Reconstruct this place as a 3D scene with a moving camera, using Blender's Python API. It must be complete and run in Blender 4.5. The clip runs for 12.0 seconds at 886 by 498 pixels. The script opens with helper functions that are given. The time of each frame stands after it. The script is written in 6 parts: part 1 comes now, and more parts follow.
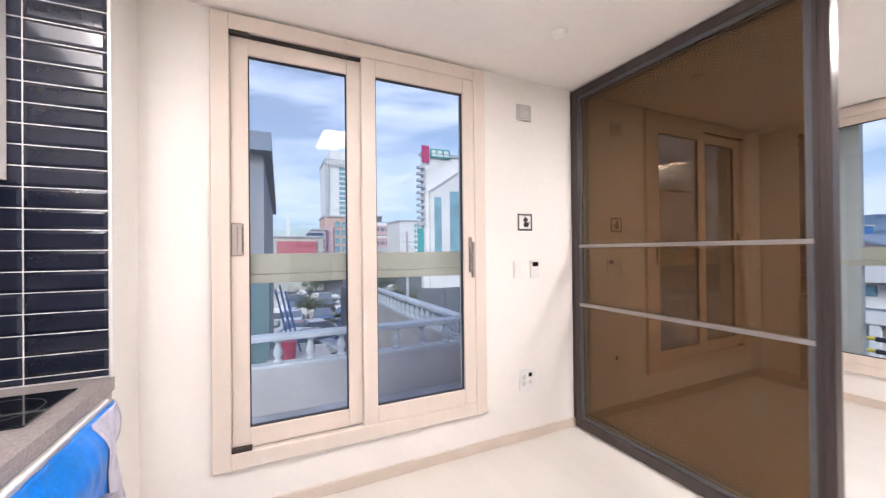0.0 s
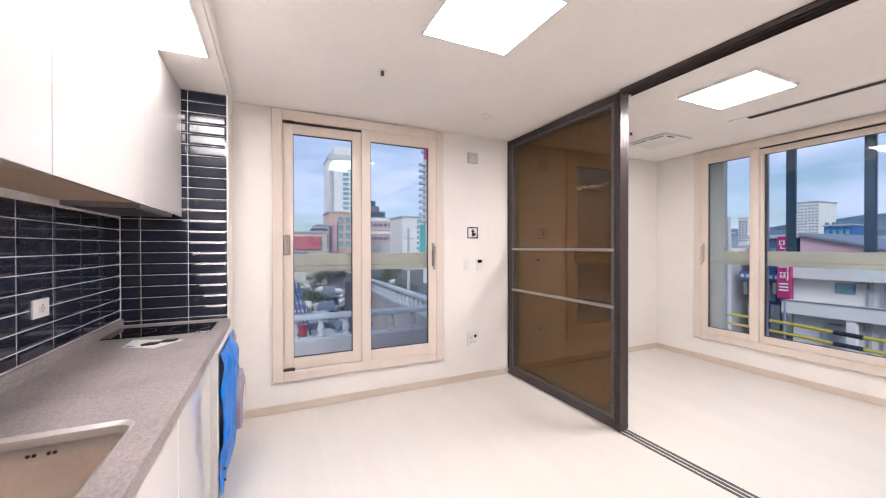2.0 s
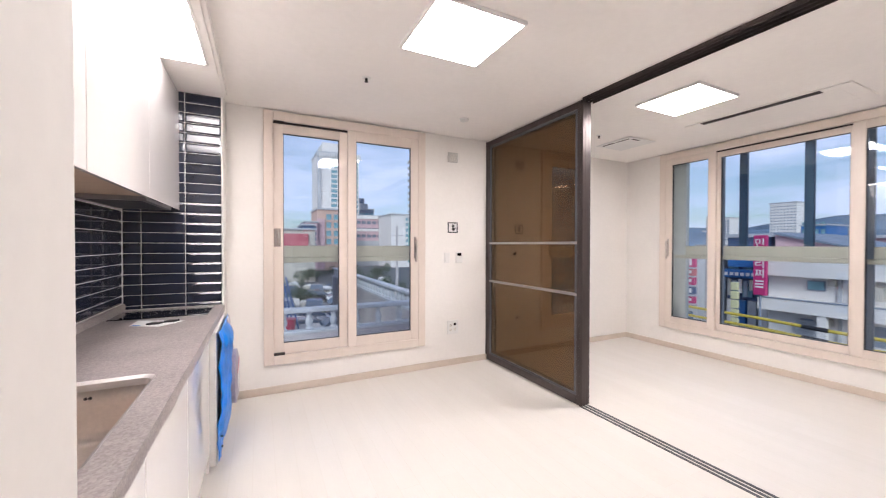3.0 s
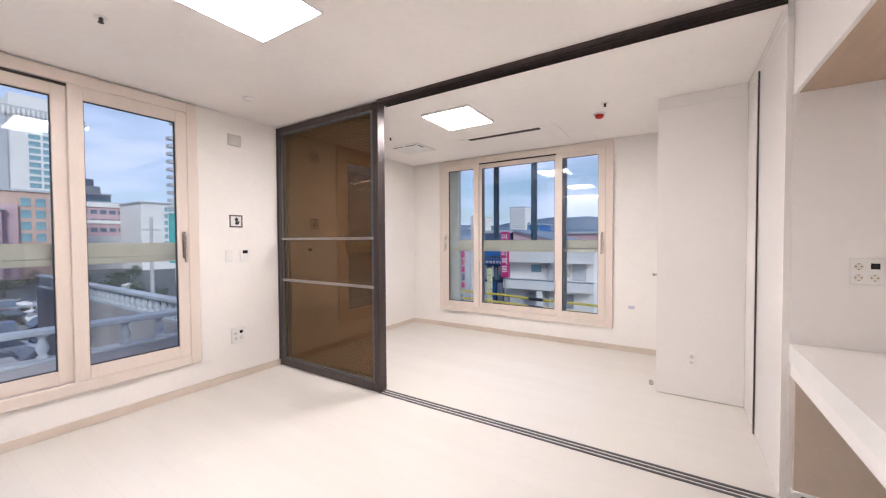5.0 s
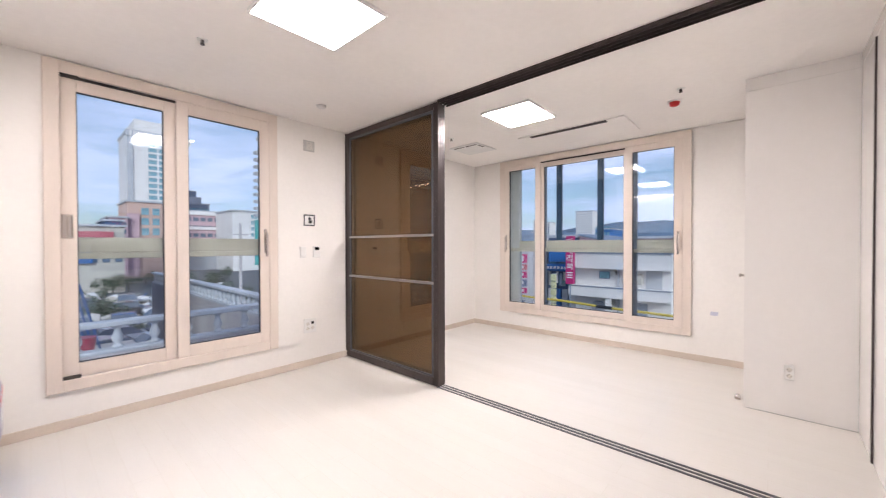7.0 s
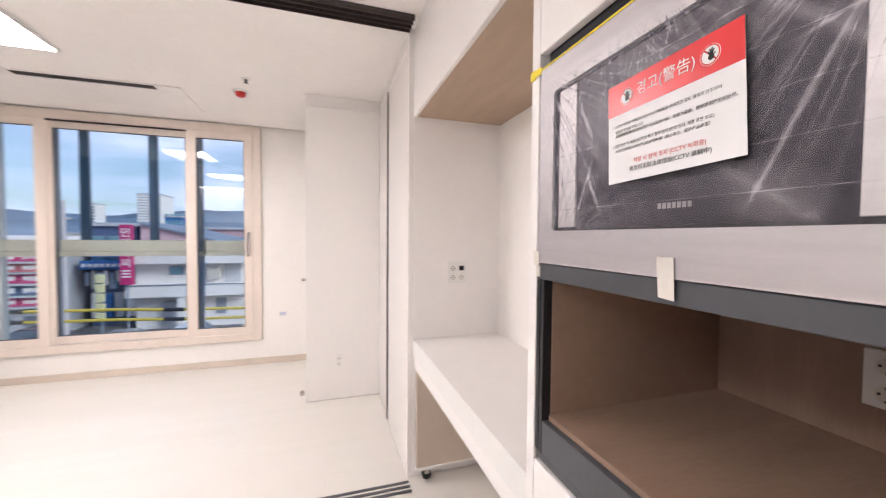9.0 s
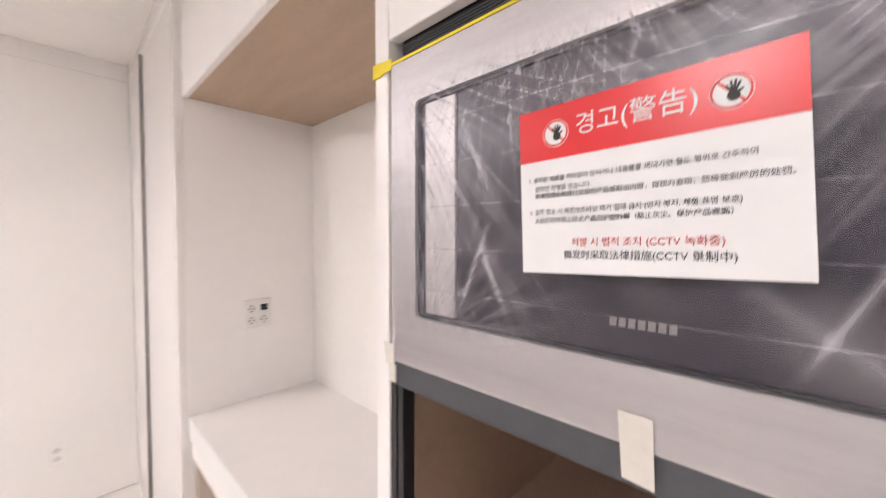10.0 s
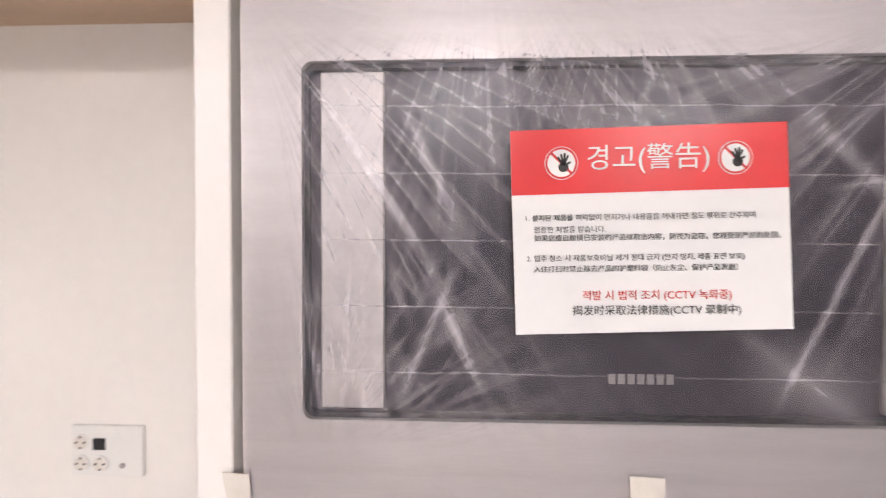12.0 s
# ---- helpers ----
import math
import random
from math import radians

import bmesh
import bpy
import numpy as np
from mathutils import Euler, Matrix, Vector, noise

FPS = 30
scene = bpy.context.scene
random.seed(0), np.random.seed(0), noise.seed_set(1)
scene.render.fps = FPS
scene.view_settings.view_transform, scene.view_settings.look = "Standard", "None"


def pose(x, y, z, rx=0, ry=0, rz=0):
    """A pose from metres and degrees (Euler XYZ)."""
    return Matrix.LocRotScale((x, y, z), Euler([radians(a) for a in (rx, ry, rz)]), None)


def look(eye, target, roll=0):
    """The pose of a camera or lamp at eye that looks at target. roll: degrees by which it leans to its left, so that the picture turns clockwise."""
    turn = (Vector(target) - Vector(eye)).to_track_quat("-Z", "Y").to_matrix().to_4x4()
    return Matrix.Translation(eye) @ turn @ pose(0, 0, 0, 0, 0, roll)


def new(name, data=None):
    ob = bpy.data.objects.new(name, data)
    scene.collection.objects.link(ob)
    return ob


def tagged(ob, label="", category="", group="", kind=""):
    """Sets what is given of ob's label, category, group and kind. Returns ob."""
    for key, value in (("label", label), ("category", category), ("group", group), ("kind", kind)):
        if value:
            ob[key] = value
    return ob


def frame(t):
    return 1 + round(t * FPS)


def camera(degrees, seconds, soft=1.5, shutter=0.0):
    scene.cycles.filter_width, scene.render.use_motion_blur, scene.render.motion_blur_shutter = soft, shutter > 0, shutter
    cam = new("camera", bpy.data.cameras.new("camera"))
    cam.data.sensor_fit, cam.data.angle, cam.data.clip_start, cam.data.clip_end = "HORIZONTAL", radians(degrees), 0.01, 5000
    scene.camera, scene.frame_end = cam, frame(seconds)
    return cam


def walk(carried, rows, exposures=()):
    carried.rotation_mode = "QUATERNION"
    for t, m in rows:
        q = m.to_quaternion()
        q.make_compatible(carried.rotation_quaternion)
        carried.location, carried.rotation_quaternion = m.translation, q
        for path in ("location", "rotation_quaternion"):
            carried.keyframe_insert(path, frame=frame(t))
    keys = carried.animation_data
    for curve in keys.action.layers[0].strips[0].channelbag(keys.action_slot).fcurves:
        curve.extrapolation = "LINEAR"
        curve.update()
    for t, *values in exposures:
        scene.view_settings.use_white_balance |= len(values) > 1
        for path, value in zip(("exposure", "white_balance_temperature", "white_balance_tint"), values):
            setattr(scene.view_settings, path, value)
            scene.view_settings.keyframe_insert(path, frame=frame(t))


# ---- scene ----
cam = camera(100.6, 12.0, 1.15, 0.4)
PATH = [
    (0, (2.384, 1.441, 1.274), (3.235, 3.251, 1.285), -0.6),
    (0.5, (2.378, 1.128, 1.326), (3.23, 2.937, 1.299), -0.2),
    (1, (2.273, 0.803, 1.325), (3.107, 2.62, 1.311), -0.1),
    (1.5, (2.179, 0.505, 1.338), (3.011, 2.324, 1.318), -0.1),
    (2, (2.147, 0.251, 1.324), (2.983, 2.068, 1.312), -0.1),
    (2.5, (2.126, 0.071, 1.301), (2.97, 1.884, 1.285), -0.1),
    (3, (2.113, -0.006, 1.281), (3.002, 1.785, 1.258), 0.1),
    (3.5, (2.068, 0.001, 1.258), (3.212, 1.642, 1.238), -0.1),
    (3.7, (2.045, 0.013, 1.253), (3.329, 1.546, 1.231), -0.2),
    (5.3, (2.095, 0.015, 1.286), (3.796, 1.067, 1.233), -0.3),
    (5.5, (2.097, -0.006, 1.265), (3.777, 1.078, 1.228), -0.3),
    (6, (2.071, -0.038, 1.261), (3.615, 1.232, 1.23), -0.2),
    (6.5, (2.067, -0.029, 1.255), (3.518, 1.347, 1.226), -0.2),
    (7, (2.088, -0.011, 1.211), (3.578, 1.324, 1.19), -0.1),
    (7.5, (2.234, 0.028, 1.219), (4.084, 0.788, 1.197), 0.1),
    (7.7, (2.285, -0.002, 1.239), (4.209, 0.54, 1.201), 0.0),
    (9.3, (2.647, -0.01, 1.34), (4.464, -0.843, 1.288), 0.5),
    (9.5, (2.729, -0.043, 1.352), (4.468, -1.031, 1.31), 0.4),
    (10, (2.84, -0.125, 1.449), (4.218, -1.573, 1.389), 0.0),
    (10.5, (2.879, -0.093, 1.487), (3.945, -1.784, 1.429), 0.2),
    (11, (2.932, -0.068, 1.482), (3.743, -1.896, 1.423), 0.1),
    (11.5, (3.036, -0.139, 1.492), (3.509, -2.082, 1.46), 0.3),
    (12, (3.081, -0.163, 1.485), (3.145, -2.162, 1.453), 0.1),
]
walk(cam, [(t, look(eye, target, roll)) for t, eye, target, roll in PATH], [(0, 0.38), (1, 0.26), (2.5, 0.14), (7.5, 0.20), (9.3, 0.34), (10.6, 0.34), (11.5, 0.30), (12, 0.36)])

# ---- exposure, world and sun ----
scene.view_settings.exposure = 0.0

world = bpy.data.worlds.new("world")
world.use_nodes = True
scene.world = world
wn, wl = world.node_tree.nodes, world.node_tree.links
wn.clear()
w_out = wn.new("ShaderNodeOutputWorld")
w_bg = wn.new("ShaderNodeBackground")
w_sky = wn.new("ShaderNodeTexSky")
w_sky.sky_type = "NISHITA"
w_sky.sun_disc = False
w_sky.sun_elevation = radians(9)
w_sky.sun_rotation = radians(215)
w_sky.air_density, w_sky.dust_density, w_sky.ozone_density = 1.0, 0.6, 3.0
w_co = wn.new("ShaderNodeTexCoord")
w_map = wn.new("ShaderNodeMapping")
w_map.inputs["Scale"].default_value = (1.0, 1.0, 5.0)
w_noise = wn.new("ShaderNodeTexNoise")
w_noise.inputs["Scale"].default_value = 2.2
w_noise.inputs["Detail"].default_value = 7
w_noise.inputs["Roughness"].default_value = 0.55
w_ramp = wn.new("ShaderNodeValToRGB")
w_ramp.color_ramp.elements[0].position = 0.43
w_ramp.color_ramp.elements[1].position = 0.61
w_mix = wn.new("ShaderNodeMixRGB")
w_mix.inputs["Color2"].default_value = (6.5, 6.6, 8.6, 1)
w_fac = wn.new("ShaderNodeMath")
w_fac.operation = "MULTIPLY_ADD"
w_fac.inputs[1].default_value = 0.62
w_fac.inputs[2].default_value = 0.36
wl.new(w_co.outputs["Generated"], w_map.inputs["Vector"])
wl.new(w_map.outputs["Vector"], w_noise.inputs["Vector"])
wl.new(w_noise.outputs["Fac"], w_ramp.inputs["Fac"])
wl.new(w_ramp.outputs["Color"], w_fac.inputs[0])
wl.new(w_fac.outputs["Value"], w_mix.inputs["Fac"])
wl.new(w_sky.outputs["Color"], w_mix.inputs["Color1"])
wl.new(w_mix.outputs["Color"], w_bg.inputs["Color"])
w_bg.inputs["Strength"].default_value = 0.14
wl.new(w_bg.outputs["Background"], w_out.inputs["Surface"])

sun = new("sun", bpy.data.lights.new("sun", "SUN"))
sun.data.energy = 2.8
sun.data.angle = radians(20)
sun.data.color = (1.0, 0.93, 0.86)
sun.matrix_world = look((0, 0, 0), (0.50, 0.72, -0.42))

# ---- materials ----


def mat(name, color, rough=0.5, metal=0.0, var=0.06, scale=6.0, bump=0.0, bump_scale=60.0, coat=0.0, stretch=(1, 1, 1), spec=0.5, per=0.0, fine=0.5):
    """A surface whose colour varies at a coarse and a fine scale, with relief."""
    m = bpy.data.materials.new(name)
    m.use_nodes = True
    n, l = m.node_tree.nodes, m.node_tree.links
    b = n["Principled BSDF"]
    b.inputs["Roughness"].default_value = rough
    b.inputs["Metallic"].default_value = metal
    b.inputs["Coat Weight"].default_value = coat
    b.inputs["Coat Roughness"].default_value = 0.08
    b.inputs["Specular IOR Level"].default_value = spec
    co = n.new("ShaderNodeTexCoord")
    mp = n.new("ShaderNodeMapping")
    mp.inputs["Scale"].default_value = stretch
    l.new(co.outputs["Object"], mp.inputs["Vector"])
    n1 = n.new("ShaderNodeTexNoise")
    n1.inputs["Scale"].default_value = scale
    n1.inputs["Detail"].default_value = 4
    n2 = n.new("ShaderNodeTexNoise")
    n2.inputs["Scale"].default_value = scale * 14
    n2.inputs["Detail"].default_value = 3
    l.new(mp.outputs["Vector"], n1.inputs["Vector"])
    l.new(mp.outputs["Vector"], n2.inputs["Vector"])
    add = n.new("ShaderNodeMath")
    add.operation = "MULTIPLY_ADD"
    add.inputs[1].default_value = fine
    l.new(n2.outputs["Fac"], add.inputs[0])
    l.new(n1.outputs["Fac"], add.inputs[2])
    mr = n.new("ShaderNodeMapRange")
    mr.inputs["From Min"].default_value = 0.45 + fine * 0.3
    mr.inputs["From Max"].default_value = 0.55 + fine * 0.7
    mr.inputs["To Min"].default_value = 1 - var
    mr.inputs["To Max"].default_value = 1 + var
    l.new(add.outputs["Value"], mr.inputs["Value"])
    hsv = n.new("ShaderNodeHueSaturation")
    hsv.inputs["Color"].default_value = (*color, 1)
    if per:
        oi = n.new("ShaderNodeObjectInfo")
        mm = n.new("ShaderNodeMath")
        mm.operation = "MULTIPLY_ADD"
        mm.inputs[1].default_value = per
        mm.inputs[2].default_value = -per / 2
        l.new(oi.outputs["Random"], mm.inputs[0])
        a2 = n.new("ShaderNodeMath")
        l.new(mm.outputs["Value"], a2.inputs[0])
        l.new(mr.outputs["Result"], a2.inputs[1])
        l.new(a2.outputs["Value"], hsv.inputs["Value"])
    else:
        l.new(mr.outputs["Result"], hsv.inputs["Value"])
    l.new(hsv.outputs["Color"], b.inputs["Base Color"])
    if bump:
        n3 = n.new("ShaderNodeTexNoise")
        n3.inputs["Scale"].default_value = bump_scale
        n3.inputs["Detail"].default_value = 5
        l.new(mp.outputs["Vector"], n3.inputs["Vector"])
        bp = n.new("ShaderNodeBump")
        bp.inputs["Strength"].default_value = bump
        bp.inputs["Distance"].default_value = 0.002
        l.new(n3.outputs["Fac"], bp.inputs["Height"])
        l.new(bp.outputs["Normal"], b.inputs["Normal"])
    return m


def glass(name, tint, ior=1.5, rough=0.0, gloss=(1, 1, 1)):
    """A thin pane: what it lets through is tinted, Fresnel mixes in the gloss."""
    m = bpy.data.materials.new(name)
    m.use_nodes = True
    n, l = m.node_tree.nodes, m.node_tree.links
    n.clear()
    out = n.new("ShaderNodeOutputMaterial")
    tr = n.new("ShaderNodeBsdfTransparent")
    tr.inputs["Color"].default_value = (*tint, 1)
    if gloss is None:
        l.new(tr.outputs["BSDF"], out.inputs["Surface"])
        return m
    gl = n.new("ShaderNodeBsdfGlossy")
    gl.inputs["Color"].default_value = (*gloss, 1)
    gl.inputs["Roughness"].default_value = rough
    lw = n.new("ShaderNodeLayerWeight")
    lw.inputs["Blend"].default_value = 0.5
    pw = n.new("ShaderNodeMath")
    pw.operation = "POWER"
    pw.inputs[1].default_value = 4.0
    l.new(lw.outputs["Facing"], pw.inputs[0])
    fr = n.new("ShaderNodeMath")
    fr.operation = "MULTIPLY_ADD"
    f0 = ((ior - 1) / (ior + 1)) ** 2
    fr.inputs[1].default_value = 1 - f0
    fr.inputs[2].default_value = f0
    l.new(pw.outputs["Value"], fr.inputs[0])
    mx = n.new("ShaderNodeMixShader")
    l.new(fr.outputs["Value"], mx.inputs["Fac"])
    l.new(tr.outputs["BSDF"], mx.inputs[1])
    l.new(gl.outputs["BSDF"], mx.inputs[2])
    l.new(mx.outputs["Shader"], out.inputs["Surface"])
    return m


def glow(name, color, strength):
    m = bpy.data.materials.new(name)
    m.use_nodes = True
    b = m.node_tree.nodes["Principled BSDF"]
    b.inputs["Base Color"].default_value = (0.8, 0.8, 0.8, 1)
    b.inputs["Emission Color"].default_value = (*color, 1)
    b.inputs["Emission Strength"].default_value = strength
    return m


def floor_material():
    m = mat("pale_laminate", (0.69, 0.655, 0.61), 0.34, var=0.016, scale=1.6, stretch=(5, 0.7, 1), bump=0.12, bump_scale=18)
    n, l = m.node_tree.nodes, m.node_tree.links
    b = n["Principled BSDF"]
    src = b.inputs["Base Color"].links[0].from_socket
    br = n.new("ShaderNodeTexBrick")
    br.inputs["Scale"].default_value = 1.0
    br.inputs["Brick Width"].default_value = 1.2
    br.inputs["Row Height"].default_value = 0.115
    br.inputs["Mortar Size"].default_value = 0.0012
    br.inputs["Color1"].default_value = (1, 1, 1, 1)
    br.inputs["Color2"].default_value = (0.98, 0.975, 0.965, 1)
    br.inputs["Mortar"].default_value = (0.93, 0.915, 0.89, 1)
    co = n.new("ShaderNodeTexCoord")
    mp = n.new("ShaderNodeMapping")
    mp.inputs["Rotation"].default_value = (0, 0, radians(90))
    l.new(co.outputs["Object"], mp.inputs["Vector"])
    l.new(mp.outputs["Vector"], br.inputs["Vector"])
    mul = n.new("ShaderNodeMixRGB")
    mul.blend_type = "MULTIPLY"
    mul.inputs["Fac"].default_value = 1
    l.new(src, mul.inputs["Color1"])
    l.new(br.outputs["Color"], mul.inputs["Color2"])
    l.new(mul.outputs["Color"], b.inputs["Base Color"])
    return m


def stone_material():
    m = mat("speckled_grey_stone", (0.33, 0.295, 0.29), 0.38, var=0.10, scale=5, bump=0.15, bump_scale=200)
    n, l = m.node_tree.nodes, m.node_tree.links
    b = n["Principled BSDF"]
    src = b.inputs["Base Color"].links[0].from_socket
    co = n.new("ShaderNodeTexCoord")
    vo = n.new("ShaderNodeTexVoronoi")
    vo.inputs["Scale"].default_value = 190
    l.new(co.outputs["Object"], vo.inputs["Vector"])
    rp = n.new("ShaderNodeValToRGB")
    rp.color_ramp.elements[0].color = (0.62, 0.60, 0.60, 1)
    rp.color_ramp.elements[1].color = (1.35, 1.33, 1.30, 1)
    l.new(vo.outputs["Color"], rp.inputs["Fac"])
    mul = n.new("ShaderNodeMixRGB")
    mul.blend_type = "MULTIPLY"
    mul.inputs["Fac"].default_value = 0.75
    l.new(src, mul.inputs["Color1"])
    l.new(rp.outputs["Color"], mul.inputs["Color2"])
    l.new(mul.outputs["Color"], b.inputs["Base Color"])
    return m


M_WALL = mat("ivory_wallpaper", (0.84, 0.81, 0.775), 0.62, var=0.02, scale=2.0, bump=0.10, bump_scale=120)
M_CEIL = mat("ceiling_paper", (0.93, 0.895, 0.86), 0.75, var=0.02, scale=1.5, bump=0.08, bump_scale=90)
M_FLOOR = floor_material()
M_BASE = mat("beige_skirting", (0.64, 0.55, 0.47), 0.45, var=0.03)
M_CASE = mat("beige_vinyl_frame", (0.72, 0.63, 0.56), 0.38, var=0.03, scale=9, stretch=(1, 1, 0.2), bump=0.08, bump_scale=150)
M_GASKET = mat("black_rubber", (0.03, 0.03, 0.035), 0.5)
M_OUTERFR = mat("outer_frame_grey", (0.22, 0.26, 0.32), 0.5)
M_SLOT = mat("brown_plastic_and_shade", (0.035, 0.026, 0.022), 0.6)
M_BRONZE = mat("dark_bronze_aluminium", (0.075, 0.060, 0.058), 0.36, 0.55, var=0.10, scale=20, stretch=(1, 1, 0.05), bump=0.1, bump_scale=300)
M_BAR = mat("grey_aluminium", (0.36, 0.34, 0.34), 0.35, 0.8)
M_SMOKE = glass("brown_glass", (0.47, 0.36, 0.25), 3.0, gloss=(0.36, 0.28, 0.20))
M_SMOKE2 = glass("brown_rear_glass", (0.45, 0.37, 0.29), 1.0, gloss=None)
M_GLASS_OUT = glass("outer_window_glass", (0.81, 0.88, 0.93), 1.42)
M_GLASS = glass("window_glass", (0.90, 0.94, 0.97), 1.42)
M_OUTERBAND = mat("khaki_aluminium", (0.50, 0.475, 0.385), 0.5, 0.1, var=0.05)
# near-navy because the shade of the backlit mullions is in the colour
M_OUTERCOL = mat("shaded_blue_grey_aluminium", (0.045, 0.085, 0.14), 0.45, 0.2)
M_STEEL = mat("brushed_steel", (0.70, 0.665, 0.65), 0.46, 0.6, var=0.04, scale=4, stretch=(1, 1, 14), bump=0.06, bump_scale=60)
M_SINK = mat("sink_steel", (0.76, 0.68, 0.62), 0.42, 1.0, var=0.06)
M_CHROME = mat("satin_handle", (0.66, 0.61, 0.58), 0.25, 1.0)
M_GLOSS = mat("white_gloss_panel", (0.84, 0.81, 0.785), 0.12, var=0.012, scale=1.5, coat=0.5)
M_WHITE = mat("white_plastic", (0.78, 0.77, 0.75), 0.35, var=0.02)
M_MATT = mat("white_panel", (0.84, 0.81, 0.79), 0.35, var=0.015, scale=2)
M_BEIGE = mat("beige_board", (0.47, 0.345, 0.25), 0.6, var=0.05, scale=3, stretch=(1, 6, 1))
M_BROWN = mat("brown_board", (0.30, 0.20, 0.145), 0.6, var=0.10, scale=2.5, stretch=(5, 1, 1))
M_CAVSIDE = mat("beige_under_panel", (0.55, 0.46, 0.38), 0.6, var=0.04)
M_DARKGREY = mat("dark_grey_edge", (0.07, 0.072, 0.08), 0.45, var=0.08)
M_BLACK = mat("black_plastic", (0.015, 0.015, 0.018), 0.4, var=0.1)
M_TILE = mat("navy_glazed_tile", (0.015, 0.019, 0.036), 0.09, var=0.12, scale=12, per=0.16, coat=0.4)
M_GROUT = mat("white_grout", (0.82, 0.81, 0.80), 0.8)
M_STONE = stone_material()
M_HOB = mat("black_ceramic_glass", (0.008, 0.008, 0.010), 0.05, var=0.1, coat=0.5)
M_BLUE = mat("blue_film", (0.001, 0.19, 0.70), 0.34, var=0.22, scale=7, bump=0.45, bump_scale=13, spec=0.3)
M_LILAC = mat("cloudy_film", (0.52, 0.52, 0.66), 0.25, var=0.12, scale=5, bump=0.6, bump_scale=10)
M_GREYDOOR = mat("filmed_grey_door", (0.34, 0.31, 0.40), 0.3, var=0.2)
M_PAPER = mat("white_paper", (0.80, 0.80, 0.80), 0.6, var=0.01)
M_RED = mat("red_print", (0.70, 0.035, 0.04), 0.28, var=0.02)
M_REDINK = mat("red_ink", (0.62, 0.04, 0.04), 0.5)
M_INK = mat("black_ink", (0.02, 0.02, 0.02), 0.5)
M_YELLOW = mat("yellow_tape", (0.75, 0.60, 0.01), 0.45)
M_MASK = mat("masking_tape", (0.70, 0.66, 0.60), 0.7)
M_CONC = mat("pale_concrete", (0.50, 0.52, 0.56), 0.85, var=0.14, scale=1.3, bump=0.5, bump_scale=20)
M_CONC2 = mat("grey_render", (0.45, 0.42, 0.43), 0.85, var=0.10, scale=1.0, bump=0.4, bump_scale=20)
M_ROOFTERR = mat("terrace_screed", (0.36, 0.36, 0.40), 0.8, var=0.25, scale=2.2)
M_ASPH = mat("asphalt", (0.10, 0.11, 0.12), 0.85, var=0.2, scale=0.5)
M_GREEN = mat("hedge_leaves", (0.035, 0.075, 0.035), 0.7, var=0.4, scale=3)
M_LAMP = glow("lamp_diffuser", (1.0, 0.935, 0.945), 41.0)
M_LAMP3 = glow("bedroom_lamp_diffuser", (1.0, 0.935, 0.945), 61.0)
M_LAMP2 = glow("worktop_lamp_diffuser", (1.0, 0.935, 0.945), 20.0)
M_LCD = mat("display_black", (0.012, 0.012, 0.015), 0.25)
M_DET = mat("red_cap", (0.55, 0.02, 0.02), 0.35)
M_MWGLASS = mat("grey_smoked_glass", (0.032, 0.026, 0.038), 0.28, var=0.1, coat=0.0)

# ---- making things ----
ORIGIN = {}


def box(bm, x0, x1, y0, y1, z0, z1, bevel=0.0, seg=1):
    x0, x1 = sorted((x0, x1))
    y0, y1 = sorted((y0, y1))
    z0, z1 = sorted((z0, z1))
    m = Matrix.Translation(((x0 + x1) / 2, (y0 + y1) / 2, (z0 + z1) / 2)) @ Matrix.Diagonal((x1 - x0, y1 - y0, z1 - z0, 1))
    vs = bmesh.ops.create_cube(bm, size=1, matrix=m)["verts"]
    if bevel:
        es = list({e for v in vs for e in v.link_edges})
        bmesh.ops.bevel(bm, geom=es, offset=bevel, segments=seg, affect="EDGES", profile=0.5)
    return bm


def cyl(bm, p, r, h, axis="z", seg=24, r2=None):
    """A cylinder or cone whose base centre is p."""
    rot = {"z": Matrix(), "x": Matrix.Rotation(radians(90), 4, "Y"), "y": Matrix.Rotation(radians(-90), 4, "X")}[axis]
    bmesh.ops.create_cone(bm, cap_ends=True, segments=seg, radius1=r, radius2=r if r2 is None else r2, depth=h, matrix=Matrix.Translation(p) @ rot @ Matrix.Translation((0, 0, h / 2)))
    return bm


def lathe(bm, p, profile, seg=12):
    """A turned solid on the point p: profile is (radius, height) from bottom to top."""
    rings = []
    for r, z in profile:
        rings.append([bm.verts.new((p[0] + r * math.cos(2 * math.pi * k / seg), p[1] + r * math.sin(2 * math.pi * k / seg), p[2] + z)) for k in range(seg)])
    for a, b in zip(rings, rings[1:]):
        for k in range(seg):
            bm.faces.new((a[k], a[(k + 1) % seg], b[(k + 1) % seg], b[k]))
    bm.faces.new(rings[0][::-1])
    bm.faces.new(rings[-1])
    return bm


def prism(bm, pts, axis, a0, a1):
    """A polygon pushed along an axis from a0 to a1; pts are its two other coordinates in order."""
    put = {"x": lambda p, a: (a, p[0], p[1]), "y": lambda p, a: (p[0], a, p[1]), "z": lambda p, a: (p[0], p[1], a)}[axis]
    lo = [bm.verts.new(put(p, a0)) for p in pts]
    hi = [bm.verts.new(put(p, a1)) for p in pts]
    k = len(pts)
    for i in range(k):
        bm.faces.new((lo[i], lo[(i + 1) % k], hi[(i + 1) % k], hi[i]))
    bm.faces.new(lo[::-1])
    bm.faces.new(hi)
    bmesh.ops.recalc_face_normals(bm, faces=bm.faces)
    return bm


def B():
    return bmesh.new()


